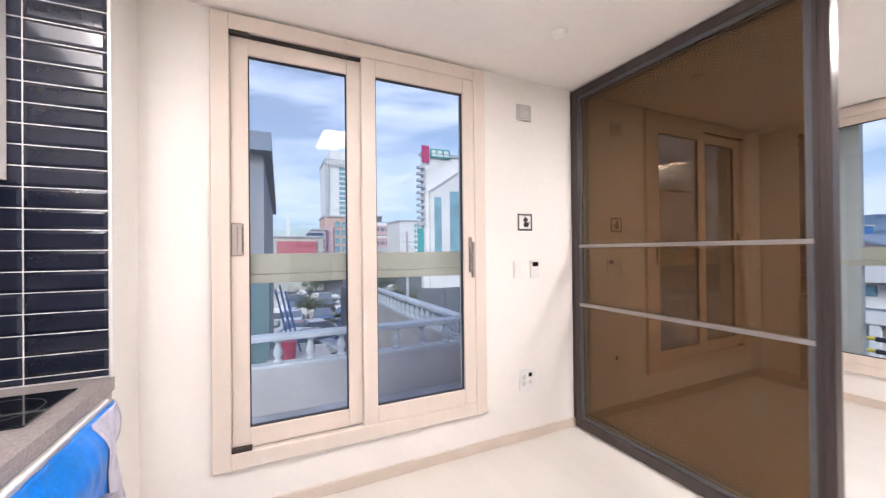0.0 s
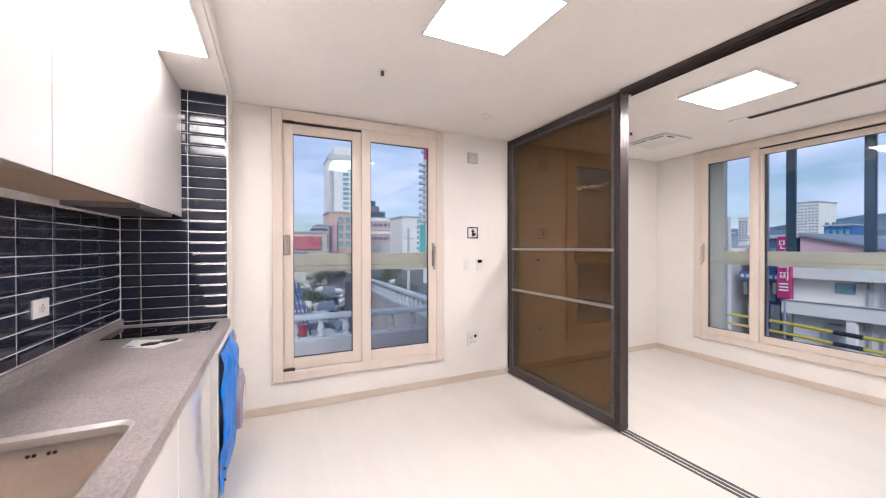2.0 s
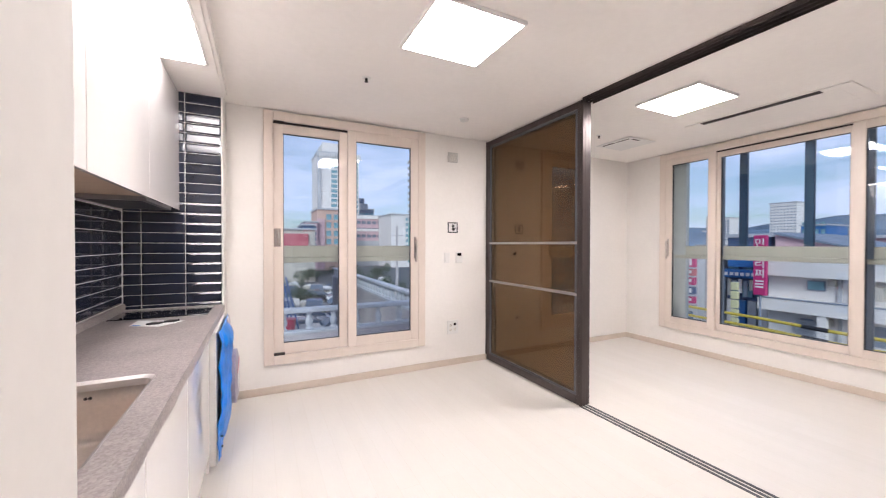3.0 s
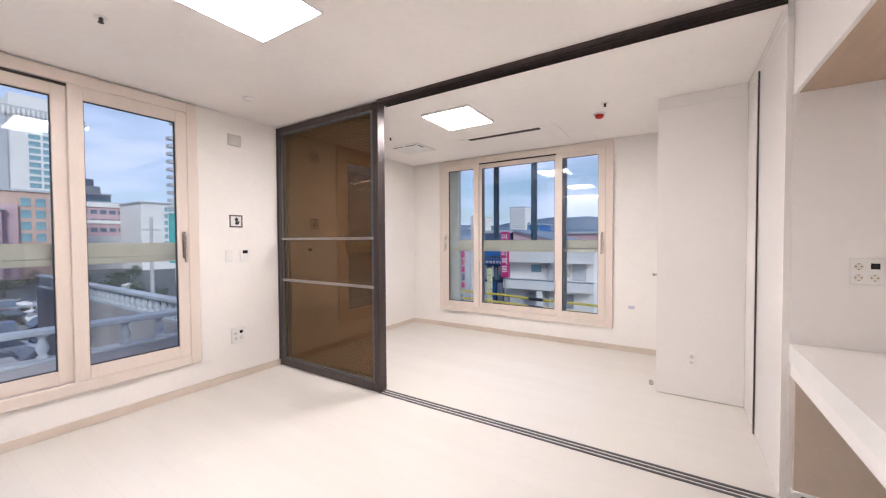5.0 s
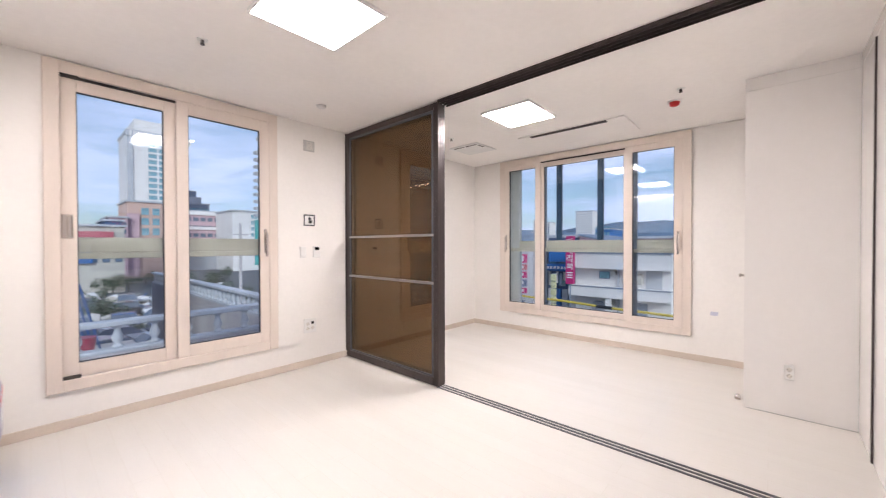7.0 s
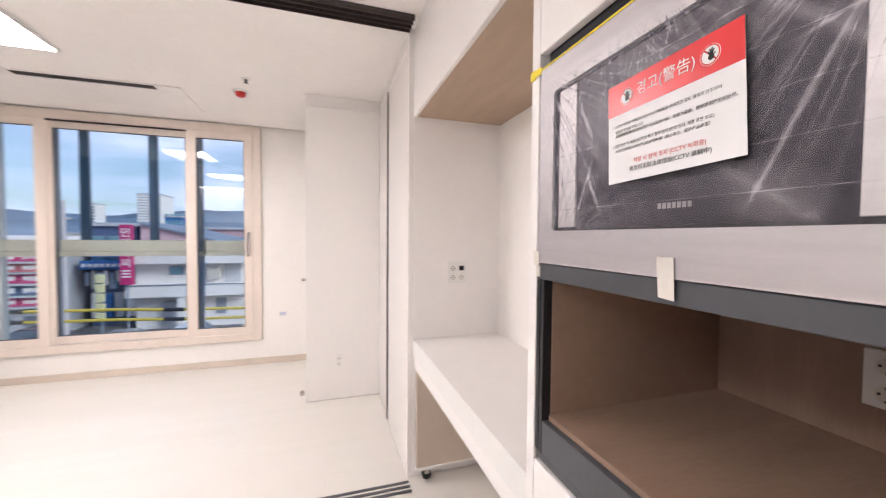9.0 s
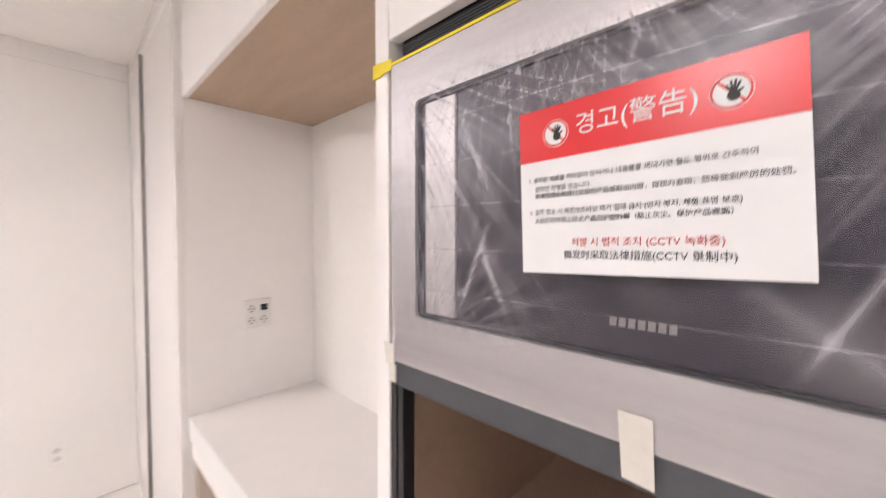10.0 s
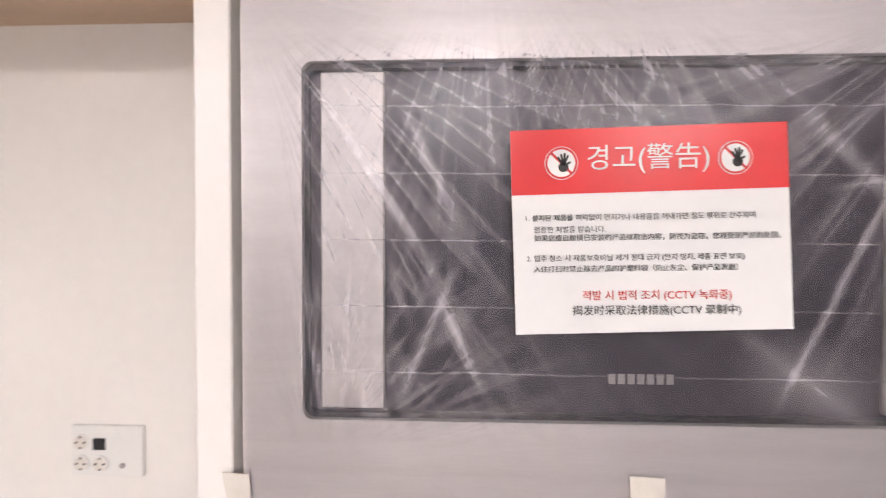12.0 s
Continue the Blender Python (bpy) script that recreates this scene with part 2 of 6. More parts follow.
def mesh_of(name, bm, material, smooth=False):
    me = bpy.data.meshes.new(name)
    if smooth:
        for f in bm.faces:
            f.smooth = True
    bm.to_mesh(me)
    bm.free()
    me.materials.append(material)
    return me


def part(name, bm, material, parent, label="", smooth=False):
    """One mesh object under a thing or a part; bm is given in world places."""
    o = ORIGIN[parent]
    bmesh.ops.translate(bm, verts=bm.verts, vec=-o)
    ob = new(name, mesh_of(name, bm, material, smooth))
    ob.parent = parent
    ORIGIN[ob] = o
    return tagged(ob, label)


def thing(name, at, label, category, group=""):
    ob = new(name)
    ob.empty_display_size = 0.1
    ob.location = at
    ORIGIN[ob] = Vector(at)
    return tagged(ob, label, category, group)


def solid(name, bm, material, label, category, smooth=False, group=""):
    """A thing that is one mesh."""
    c = [v.co for v in bm.verts]
    o = Vector(((min(p.x for p in c) + max(p.x for p in c)) / 2, (min(p.y for p in c) + max(p.y for p in c)) / 2, min(p.z for p in c)))
    bmesh.ops.translate(bm, verts=bm.verts, vec=-o)
    ob = new(name, mesh_of(name, bm, material, smooth))
    ob.location = o
    ORIGIN[ob] = o
    return tagged(ob, label, category, group)


def setting(name, bm, material, label="", smooth=False, kind="structure"):
    ob = new(name, mesh_of(name, bm, material, smooth))
    ORIGIN[ob] = Vector((0, 0, 0))
    return tagged(ob, label, kind=kind)


def frame_box(bm, axis, a0, a1, u0, u1, z0, z1, w, bevel=0.002, wb=None, wt=None):
    """A rectangular frame in a wall's plane: axis is the wall's normal, from a0 to a1 deep, u the way along, w its width."""
    wb, wt = wb or w, wt or w

    def put(u_0, u_1, z_0, z_1):
        if axis == "y":
            box(bm, u_0, u_1, a0, a1, z_0, z_1, bevel)
        else:
            box(bm, a0, a1, u_0, u_1, z_0, z_1, bevel)
    put(u0, u0 + w, z0, z1)
    put(u1 - w, u1, z0, z1)
    put(u0 + w, u1 - w, z0, z0 + wb)
    put(u0 + w, u1 - w, z1 - wt, z1)
    return bm


def text(name, body, size, material, parent, at, turn=(0, 0, 0), width=None, depth=0.0003, label=""):
    """Lettering as a mesh, centred on the place at."""
    cu = bpy.data.curves.new(name, "FONT")
    cu.body = body
    cu.size = size
    cu.extrude = depth
    cu.align_x, cu.align_y = "CENTER", "CENTER"
    cu.resolution_u = 3
    tmp = new("lettering", cu)
    bpy.context.view_layer.update()
    me = bpy.data.meshes.new_from_object(tmp.evaluated_get(bpy.context.evaluated_depsgraph_get()))
    bpy.data.objects.remove(tmp)
    if len(me.vertices):
        xs = [v.co.x for v in me.vertices]
        ys = [v.co.y for v in me.vertices]
        k = width / (max(xs) - min(xs)) if width else 1
        cx, cy = (max(xs) + min(xs)) / 2, (max(ys) + min(ys)) / 2
        me.transform(Matrix.Diagonal((k, k, 1, 1)) @ Matrix.Translation((-cx, -cy, 0)))
    me.transform(pose(*(Vector(at) - ORIGIN[parent]), *turn))
    me.materials.clear()
    me.materials.append(material)
    ob = new(name, me)
    ob.parent = parent
    ORIGIN[ob] = ORIGIN[parent]
    return tagged(ob, label)


# ---- the large structure ----
X_W, X_E = 1.273, 6.706
Y_N, Y_S = 3.46, -0.43
X_P = 4.40
Z_C = 2.43
T = 0.2

WN = (2.135, 3.62, 0.25, 2.415)
WE = (0.62, 2.975, 0.25, 2.415)
OPEN = 0.03

# north wall round its window
bm = B()
box(bm, X_W - T, WN[0] + OPEN, Y_N, Y_N + T, -0.1, Z_C + 0.2)
box(bm, WN[1] - OPEN, X_E + T, Y_N, Y_N + T, -0.1, Z_C + 0.2)
box(bm, WN[0] + OPEN, WN[1] - OPEN, Y_N, Y_N + T, -0.1, WN[2] + OPEN)
box(bm, WN[0] + OPEN, WN[1] - OPEN, Y_N, Y_N + T, WN[3] - OPEN, Z_C + 0.2)
setting("wall_north", bm, M_WALL)
# east wall round its window
bm = B()
box(bm, X_E, X_E + T, -1.3, WE[0] + OPEN, -0.1, Z_C + 0.2)
box(bm, X_E, X_E + T, WE[1] - OPEN, Y_N, -0.1, Z_C + 0.2)
box(bm, X_E, X_E + T, WE[0] + OPEN, WE[1] - OPEN, -0.1, WE[2] + OPEN)
box(bm, X_E, X_E + T, WE[0] + OPEN, WE[1] - OPEN, WE[3] - OPEN, Z_C + 0.2)
setting("wall_east", bm, M_WALL)
setting("wall_west", box(B(), X_W - T, X_W, -1.3, Y_N, -0.1, Z_C + 0.2), M_WALL)
setting("wall_south", box(B(), X_W, X_E, -1.3, -1.1, -0.1, Z_C + 0.2), M_WALL)
# kitchen jog
Y_K, X_K = 3.155, 1.862
setting("wall_kitchen", box(B(), X_W, X_K, Y_K + 0.008, Y_N, 0, Z_C), M_WALL)
setting("wall_kitchen_end", box(B(), X_W, 1.893, -0.455, 0.65, 0, Z_C, 0.003), M_WALL)
setting("floor", box(B(), X_W - T, X_E + T, -1.3, Y_N + T, -0.12, 0), M_FLOOR)
setting("ceiling", box(B(), X_W - T, X_E + T, -1.3, Y_N + T, Z_C, Z_C + 0.12), M_CEIL)
# lowered strip over the worktop
bm = B()
box(bm, X_W, 1.875, 0.651, Y_K, 2.362, Z_C, 0.003)
box(bm, 1.875, 1.893, 0.651, Y_K + 0.02, 2.372, Z_C, 0.003)
setting("ceiling_box", bm, M_CEIL)

# skirting
bm = B()
box(bm, X_K + 0.02, X_P - 0.02, Y_N - 0.012, Y_N, 0, 0.065, 0.003)
box(bm, 4.53, X_E, Y_N - 0.012, Y_N, 0, 0.065, 0.003)
box(bm, X_E - 0.012, X_E, 0.14, Y_N - 0.012, 0, 0.065, 0.003)
box(bm, X_K, X_K + 0.012, Y_K + 0.01, Y_N, 0, 0.065, 0.003)
setting("baseboard", bm, M_BASE)


# ---- windows ----
def open_back(bm, axis):
    """Leave off the outer face of a thin pane."""
    bm.normal_update()
    k = "xyz".index(axis)
    bmesh.ops.delete(bm, geom=[f for f in bm.faces if f.normal[k] > 0.9], context="FACES_ONLY")


def build_window(name, axis, u0, u1, z0, z1, at, sashes, label, rail):
    """at: the casing's inner face; rail: the height of the sashes' rails."""
    mid = ((at, (u0 + u1) / 2, z0) if axis == "x" else ((u0 + u1) / 2, at, z0))
    w = new(name)
    w.location = mid
    ORIGIN[w] = Vector(mid)
    tagged(w, label, kind="structure")

    def bx(bm, a0, a1, p0, p1, q0, q1, bev=0.002):
        if axis == "y":
            return box(bm, p0, p1, at + a0, at + a1, q0, q1, bev)
        return box(bm, at + a0, at + a1, p0, p1, q0, q1, bev)
    fr = B()
    frame_box(fr, axis, at, at + 0.035, u0, u1, z0, z1, 0.078, 0.004)
    frame_box(fr, axis, at + 0.035, at + 0.23, u0 + 0.032, u1 - 0.032, z0 + 0.032, z1 - 0.032, 0.036, 0.0)
    part("window_frame", fr, M_CASE, w, "beige vinyl window frame")
    for s0, s1, depth, side, glazing in sashes:
        sb = B()
        frame_box(sb, axis, at + depth, at + depth + 0.04, s0, s1, z0 + 0.078, z1 - 0.078, 0.078 if side != "n" else 0.06, 0.003, rail, rail)
        sa = part("sash", sb, M_CASE, w)
        g0, g1 = s0 + (0.078 if side != "n" else 0.06), s1 - (0.078 if side != "n" else 0.06)
        gk = B()
        frame_box(gk, axis, at + depth + 0.012, at + depth + 0.034, g0 - 0.002, g1 + 0.002, z0 + 0.076 + rail, z1 - 0.076 - rail, 0.007, 0)
        part("gasket", gk, M_GASKET, sa, "black glazing gasket")
        pn = B()
        bx(pn, depth + 0.018, depth + 0.024, g0, g1, z0 + 0.077 + rail, z1 - 0.077 - rail, 0)
        pane = part("pane", pn, M_GLASS, sa, "clear glass pane")
        pane.visible_shadow = False
        if side in ("l", "r"):
            hu = s0 + 0.036 if side == "l" else s1 - 0.036
            hd = B()
            bx(hd, depth - 0.012, depth, hu - 0.012, hu + 0.012, 1.14, 1.36, 0.005)
            part("handle_plate", hd, M_CHROME, sa, "satin metal handle plate")
            hd = B()
            bx(hd, depth - 0.045, depth - 0.03, hu - 0.011, hu + 0.011, 1.11, 1.33, 0.005)
            bx(hd, depth - 0.035, depth - 0.012, hu - 0.008, hu + 0.008, 1.30, 1.325, 0.003)
            part("handle", hd, M_CHROME, sa, "satin metal lever handle")
        if side == "cup":
            hu = s0 + 0.03
            hd = B()
            bx(hd, depth - 0.010, depth, hu - 0.026, hu + 0.026, 1.26, 1.42, 0.004)
            part("handle_plate", hd, M_CHROME, sa, "satin metal pull plate")
            hd = B()
            bx(hd, depth - 0.026, depth - 0.010, hu - 0.002, hu + 0.022, 1.275, 1.405, 0.004)
            part("handle", hd, M_CHROME, sa, "satin metal pull handle")
    # outer window: a deep transom with fixed glass under it
    tb = B()
    bx(tb, 0.125, 0.185, u0 + 0.06, u1 - 0.06, 1.165, 1.27, 0.003)
    bx(tb, 0.120, 0.19, u0 + 0.06, u1 - 0.06, 1.118, 1.163, 0.003)
    part("transom", tb, M_OUTERBAND, w, "khaki aluminium transom of the outer window")
    for q0, q1 in ((z0 + 0.068, 1.118), (1.27, z1 - 0.068)):
        pn = B()
        bx(pn, 0.150, 0.156, u0 + 0.066, u1 - 0.066, q0, q1, 0)
        open_back(pn, axis)
        pane = part("pane", pn, M_GLASS_OUT, w, "clear outer glass pane")
        pane.visible_shadow = False
    return w, bx


w1, bx1 = build_window("window_1", "y", *WN, 3.43, [(2.213, 2.845, 0.040, "cup", 0), (2.84, 3.542, 0.006, "r", 0)], "beige-framed double sliding window with a pull handle and a lever, closed", 0.092)
bm = B()
box(bm, 2.213, 2.30, 3.434, 3.46, 2.318, 2.337, 0.001)
box(bm, 2.213, 2.30, 3.434, 3.46, 0.328, 0.347, 0.001)
part("track_plug", bm, M_SLOT, w1, "dark brown plastic track plugs")
# dark strip painted in for the shade of the open track
bm = B()
box(bm, 2.30, 2.84, 3.448, 3.47, 2.322, 2.335)
part("track_gap_shade", bm, M_SLOT, w1, "dark strip for the shade in the gap over the sash")
w2, bx2 = build_window("window_2", "x", *WE, 6.676, [(0.70, 1.27, 0.006, "l", 0), (1.235, 2.365, 0.048, "n", 0), (2.335, 2.90, 0.006, "r", 0)], "beige-framed three-part sliding window with lever handles, closed", 0.068)
# the same painted shade over the east window's middle sash
bm = B()
box(bm, 6.694, 6.71, 1.27, 2.335, 2.322, 2.335)
part("track_gap_shade", bm, M_SLOT, w2, "dark strip for the shade in the gap over the sash")
for y in (2.14, 1.60):
    bm = B()
    box(bm, 6.835, 6.875, y - 0.035, y + 0.035, 1.27, 2.34, 0.002)
    part("mullion", bm, M_OUTERCOL, w2, "blue-grey mullion of the outer window, darkened as if in shade")

for y in (2.33, 1.19):
    bm = B()
    box(bm, 6.80, 6.83, y - 0.022, y + 0.022, WE[2] + 0.068, WE[3] - 0.068, 0.002)
    part("outer_stile", bm, M_OUTERFR, w2, "blue-grey stile of the outer window")
bm = B()
box(bm, 6.80, 6.87, 2.72, 2.905, WE[2] + 0.068, WE[3] - 0.068, 0.002)
part("outer_jamb", bm, mat("pale_outer_frame", (0.50, 0.52, 0.50), 0.5), w2, "pale grey outer jamb")

# ---- sliding partition ----
part_top = Z_C - 0.012


def sliding_panel(x, y0, y1, first):
    t = thing("sliding_door", (x, (y0 + y1) / 2, 0.004), "dark bronze framed sliding door with brown glass, pushed open" if first else "dark bronze framed sliding door with brown glass, stacked behind another", "sliding door", "sliding doors of the partition")
    th = 0.031
    bm = B()
    box(bm, x, x + th, y0, y0 + 0.058, 0.006, part_top, 0.003)
    box(bm, x - 0.006, x, y0 + 0.012, y0 + 0.022, 0.006, part_top, 0.002)
    box(bm, x - 0.006, x, y0 + 0.036, y0 + 0.046, 0.006, part_top, 0.002)
    part("stile", bm, M_BRONZE, t)
    bm = B()
    box(bm, x, x + th, y1 - 0.045, y1, 0.006, part_top, 0.003)
    part("stile", bm, M_BRONZE, t)
    bm = B()
    box(bm, x, x + th, y0 + 0.058, y1 - 0.045, 0.006, 0.075, 0.003)
    part("rail", bm, M_BRONZE, t)
    bm = B()
    box(bm, x, x + th, y0 + 0.058, y1 - 0.045, part_top - 0.055, part_top, 0.003)
    part("rail", bm, M_BRONZE, t)
    bm = B()
    frame_box(bm, "x", x + 0.006, x + th - 0.006, y0 + 0.058, y1 - 0.045, 0.075, part_top - 0.055, 0.026, 0.002, 0.018, 0.022)
    part("bead", bm, M_DARKGREY, t, "near-black glazing bead")
    for z in (1.287, 0.872):
        bm = B()
        box(bm, x + 0.002, x + th - 0.002, y0 + 0.058, y1 - 0.045, z, z + 0.022, 0.003)
        part("glazing_bar", bm, M_BAR, t, "grey aluminium glazing bar")
    zs = (0.09, 0.872, 1.287, part_top - 0.075)
    for i in range(3):
        bm = B()
        box(bm, x + 0.015, x + 0.020, y0 + 0.08, y1 - 0.067, zs[i] + (0.022 if i else 0), zs[i + 1])
        open_back(bm, "x")
        p = part("pane", bm, M_SMOKE if first else M_SMOKE2, t, "brown tinted glass")
        p.visible_shadow = False
    return t


DY0, DY1 = 2.09, 3.447
for i, x in enumerate((4.372, 4.407, 4.442)):
    sliding_panel(x, DY0 + 0.006 * i, DY1, i == 0)
bm = B()
box(bm, 4.365, 4.48, Y_N - 0.012, Y_N, 0, Z_C - 0.01, 0.002)
part_jamb = setting("trim", bm, M_BRONZE, "dark bronze wall channel")
# floor track: three rails on a pale base
ft = thing("floor_track", (4.453, 0.8, 0), "dark bronze triple floor track set in the pale floor", "floor track")
for x in (4.370, 4.406, 4.442):
    bm = B()
    box(bm, x, x + 0.020, Y_S, DY0 + 0.02, 0.0005, 0.004, 0.001)
    part("track_rail", bm, M_DARKGREY, ft, "near-black rail")
ct = thing("ceiling_track", (4.42, 1.5, Z_C - 0.03), "dark bronze triple ceiling track for sliding doors", "ceiling track")
for x in (4.363, 4.401, 4.439, 4.477):
    bm = B()
    box(bm, x, x + 0.005, Y_S, DY0, Z_C - 0.030, Z_C - 0.0125, 0.001)
    part("lip", bm, M_BRONZE, ct)
bm = B()
box(bm, 4.363, 4.482, Y_S, DY0, Z_C - 0.012, Z_C - 0.001)
part("channel", bm, M_BRONZE, ct)
bm = B()
cyl(bm, (4.39, 2.03, Z_C - 0.022), 0.008, 0.006, "x", 12)
part("screw", bm, M_CHROME, ct, "small bright screw")


# ---- lamps in the ceiling ----
def panel_lamp(x0, x1, y0, y1, z, label, thick=0.022, glowing=None):
    t = thing("ceiling_light", ((x0 + x1) / 2, (y0 + y1) / 2, z), label, "ceiling light")
    bm = B()
    frame_box_flat(bm, x0 - 0.012, x1 + 0.012, y0 - 0.012, y1 + 0.012, z - thick, z, 0.014)
    part("rim", bm, M_WHITE, t, "white lamp rim")
    bm = B()
    box(bm, x0 + 0.003, x1 - 0.003, y0 + 0.003, y1 - 0.003, z - thick - 0.001, z - 0.006, 0.001)
    part("diffuser", bm, glowing or M_LAMP, t, "lit white diffuser")
    return t


def frame_box_flat(bm, x0, x1, y0, y1, z0, z1, w):
    box(bm, x0, x0 + w, y0, y1, z0, z1, 0.002)
    box(bm, x1 - w, x1, y0, y1, z0, z1, 0.002)
    box(bm, x0 + w, x1 - w, y0, y0 + w, z0, z1, 0.002)
    box(bm, x0 + w, x1 - w, y1 - w, y1, z0, z1, 0.002)


panel_lamp(2.845, 3.335, 1.515, 2.00, Z_C, "square flat panel ceiling light, switched on, in the living room")
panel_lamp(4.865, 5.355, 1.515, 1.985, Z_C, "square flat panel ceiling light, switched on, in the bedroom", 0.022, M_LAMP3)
panel_lamp(1.60, 1.825, 1.30, 2.60, 2.362, "long flat panel light over the worktop, switched on", 0.012, M_LAMP2)


# ---- closet, south panel and niche ----
X_CL = 5.615
setting("wall_closet", box(B(), X_CL + 0.02, X_E, -1.1, 0.125, 0, Z_C), M_MATT)
cl = thing("closet", (X_CL, -0.13, 0), "white high-gloss built-in closet front reaching the ceiling", "closet")
bm = B()
box(bm, X_CL, X_CL + 0.018, Y_S + 0.001, 0.144, 0.004, 2.3365, 0.001)
part("panel", bm, M_GLOSS, cl)
bm = B()
box(bm, X_CL, X_CL + 0.018, Y_S + 0.001, 0.144, 2.3375, Z_C - 0.001, 0.0015)
part("filler", bm, M_GLOSS, cl)
bm = B()
box(bm, X_CL + 0.018, X_CL + 0.26, 0.126, 0.144, 0.0, Z_C - 0.001, 0.0015)
part("side_panel", bm, M_GLOSS, cl)
# solid dark strip in place of the shadow under the front
bm = B()
box(bm, X_CL + 0.006, X_CL + 0.018, Y_S + 0.003, 0.126, 0.0, 0.0035)
part("shadow_gap", bm, M_DARKGREY, cl, "dark strip for the shade in the gap at the floor")

sp = thing("south_cladding", (5.05, Y_S, 0), "white high-gloss wall cladding beside the closet", "wall cladding")
for a, b in ((4.4905, 5.165), (5.197, X_CL - 0.0005)):
    bm = B()
    box(bm, a, b, Y_S - 0.0265, Y_S, 0.0, 2.347, 0.001)
    part("panel", bm, M_GLOSS, sp)
bm = B()
box(bm, 4.4905, X_CL - 0.0005, Y_S - 0.0265, Y_S, 2.3485, Z_C - 0.001, 0.0015)
part("filler", bm, M_GLOSS, sp)
bm = B()
box(bm, 5.167, 5.195, Y_S - 0.02, Y_S + 0.008, 0.0, 2.345, 0.002)
part("edge_profile", bm, M_BRONZE, sp, "dark bronze upright handle profile")
setting("wall_south_block", box(B(), 4.512, X_E, -1.1, Y_S - 0.028, 0, Z_C), M_WALL)

Y_F = -0.457
Y_NB = -0.967
X_N0, X_N1 = 3.292, 4.49
setting("wall_niche", box(B(), 3.275, 4.512, -1.1, Y_NB, 0, Z_C), M_WALL)
setting("wall_niche_west", box(B(), 1.893, 3.275, -1.1, -1.045, 0, Z_C), M_WALL)
ns = thing("niche_lining", (3.9, Y_F, 0), "white niche with a brown underside and an apron above", "niche")
bm = B()
box(bm, X_N1, 4.512, Y_NB, Y_F, 0, Z_C - 0.001, 0.0015)
part("side_panel", bm, M_MATT, ns)
bm = B()
box(bm, X_N0, X_N1, Y_F - 0.018, Y_F, 1.970, Z_C - 0.001, 0.0015)
part("apron", bm, M_MATT, ns)
bm = B()
box(bm, X_N0, X_N1, Y_NB, Y_F - 0.018, 1.972, 1.99)
part("soffit", bm, M_BEIGE, ns, "brown board underside")

dk = thing("desk_shelf", (3.9, Y_F, 0.67), "white fixed desk top across the niche", "desk")
bm = B()
box(bm, X_N0, X_N1, Y_NB, Y_F - 0.002, 0.679, 0.768, 0.0)
part("top", bm, M_MATT, dk)
bm = B()
box(bm, X_N0 + 0.0005, X_N1 - 0.0005, Y_F - 0.0018, Y_F, 0.679, 0.7685, 0.0006)
part("edge_band", bm, M_WHITE, dk, "white edge band")
pt = thing("pull_out_table", (4.2, -0.7, 0), "white pull-out table on castors pushed in under the desk", "table")
bm = B()
box(bm, X_N0 + 0.02, X_N1 - 0.004, Y_NB + 0.03, Y_F - 0.006, 0.612, 0.674, 0.002)
part("tabletop", bm, M_MATT, pt)
bm = B()
box(bm, X_N1 - 0.045, X_N1 - 0.014, Y_NB + 0.04, Y_F - 0.015, 0.062, 0.612, 0.002)
part("leg_panel", bm, M_CAVSIDE, pt, "beige end panel")
bm = B()
box(bm, X_N0 + 0.03, X_N1 - 0.05, Y_NB + 0.03, Y_NB + 0.048, 0.10, 0.612, 0.002)
part("back_panel", bm, M_CAVSIDE, pt, "beige back panel")
bm = B()
box(bm, X_N1 - 0.05, X_N1 - 0.009, Y_NB + 0.04, Y_F - 0.013, 0.055, 0.072, 0.002)
part("edge", bm, M_WHITE, pt)
for y in (-0.53, -0.88):
    bm = B()
    cyl(bm, (X_N1 - 0.044, y, 0.026), 0.026, 0.024, "x", 20)
    c = part("castor", bm, M_BLACK, pt, "dark rubber castor")
    bm = B()
    box(bm, X_N1 - 0.048, X_N1 - 0.014, y - 0.014, y + 0.014, 0.030, 0.056, 0.003)
    part("bracket", bm, M_CHROME, c, "metal castor bracket")

# ---- tall cabinet with the microwave ----
X_M0, X_M1 = 2.655, 3.262
mc = thing("tall_cabinet", (2.97, Y_F, 0), "tall white cabinet with an open brown compartment under the microwave", "cabinet")
bm = B()
box(bm, X_M1, X_N0, Y_NB, Y_F + 0.002, 0, Z_C - 0.001, 0.001)
part("side_panel", bm, M_MATT, mc)
bm = B()
box(bm, X_M0 - 0.03, X_M0, Y_NB, Y_F + 0.002, 0, Z_C - 0.001, 0.001)
part("side_panel", bm, M_MATT, mc)
bm = B()
box(bm, X_M0 + 0.003, X_M1 - 0.003, Y_F - 0.016, Y_F + 0.003, 1.728, Z_C - 0.003, 0.0015)
part("door", bm, M_MATT, mc, "white flap door")
bm = B()
box(bm, X_M0 + 0.003, X_M1 - 0.003, Y_F - 0.016, Y_F + 0.003, 0.10, 0.660, 0.0015)
part("door", bm, M_MATT, mc, "white lower door")
bm = B()
box(bm, X_M0 + 0.003, X_M1 - 0.003, Y_F - 0.016, Y_F + 0.003, 0.682, 0.830, 0.0015)
part("drawer", bm, M_MATT, mc, "white drawer front")
# black strip behind the fronts gives the grip gap its shade
bm = B()
box(bm, X_M0 + 0.001, X_M1 - 0.001, Y_F - 0.030, Y_F - 0.018, 0.650, 0.695)
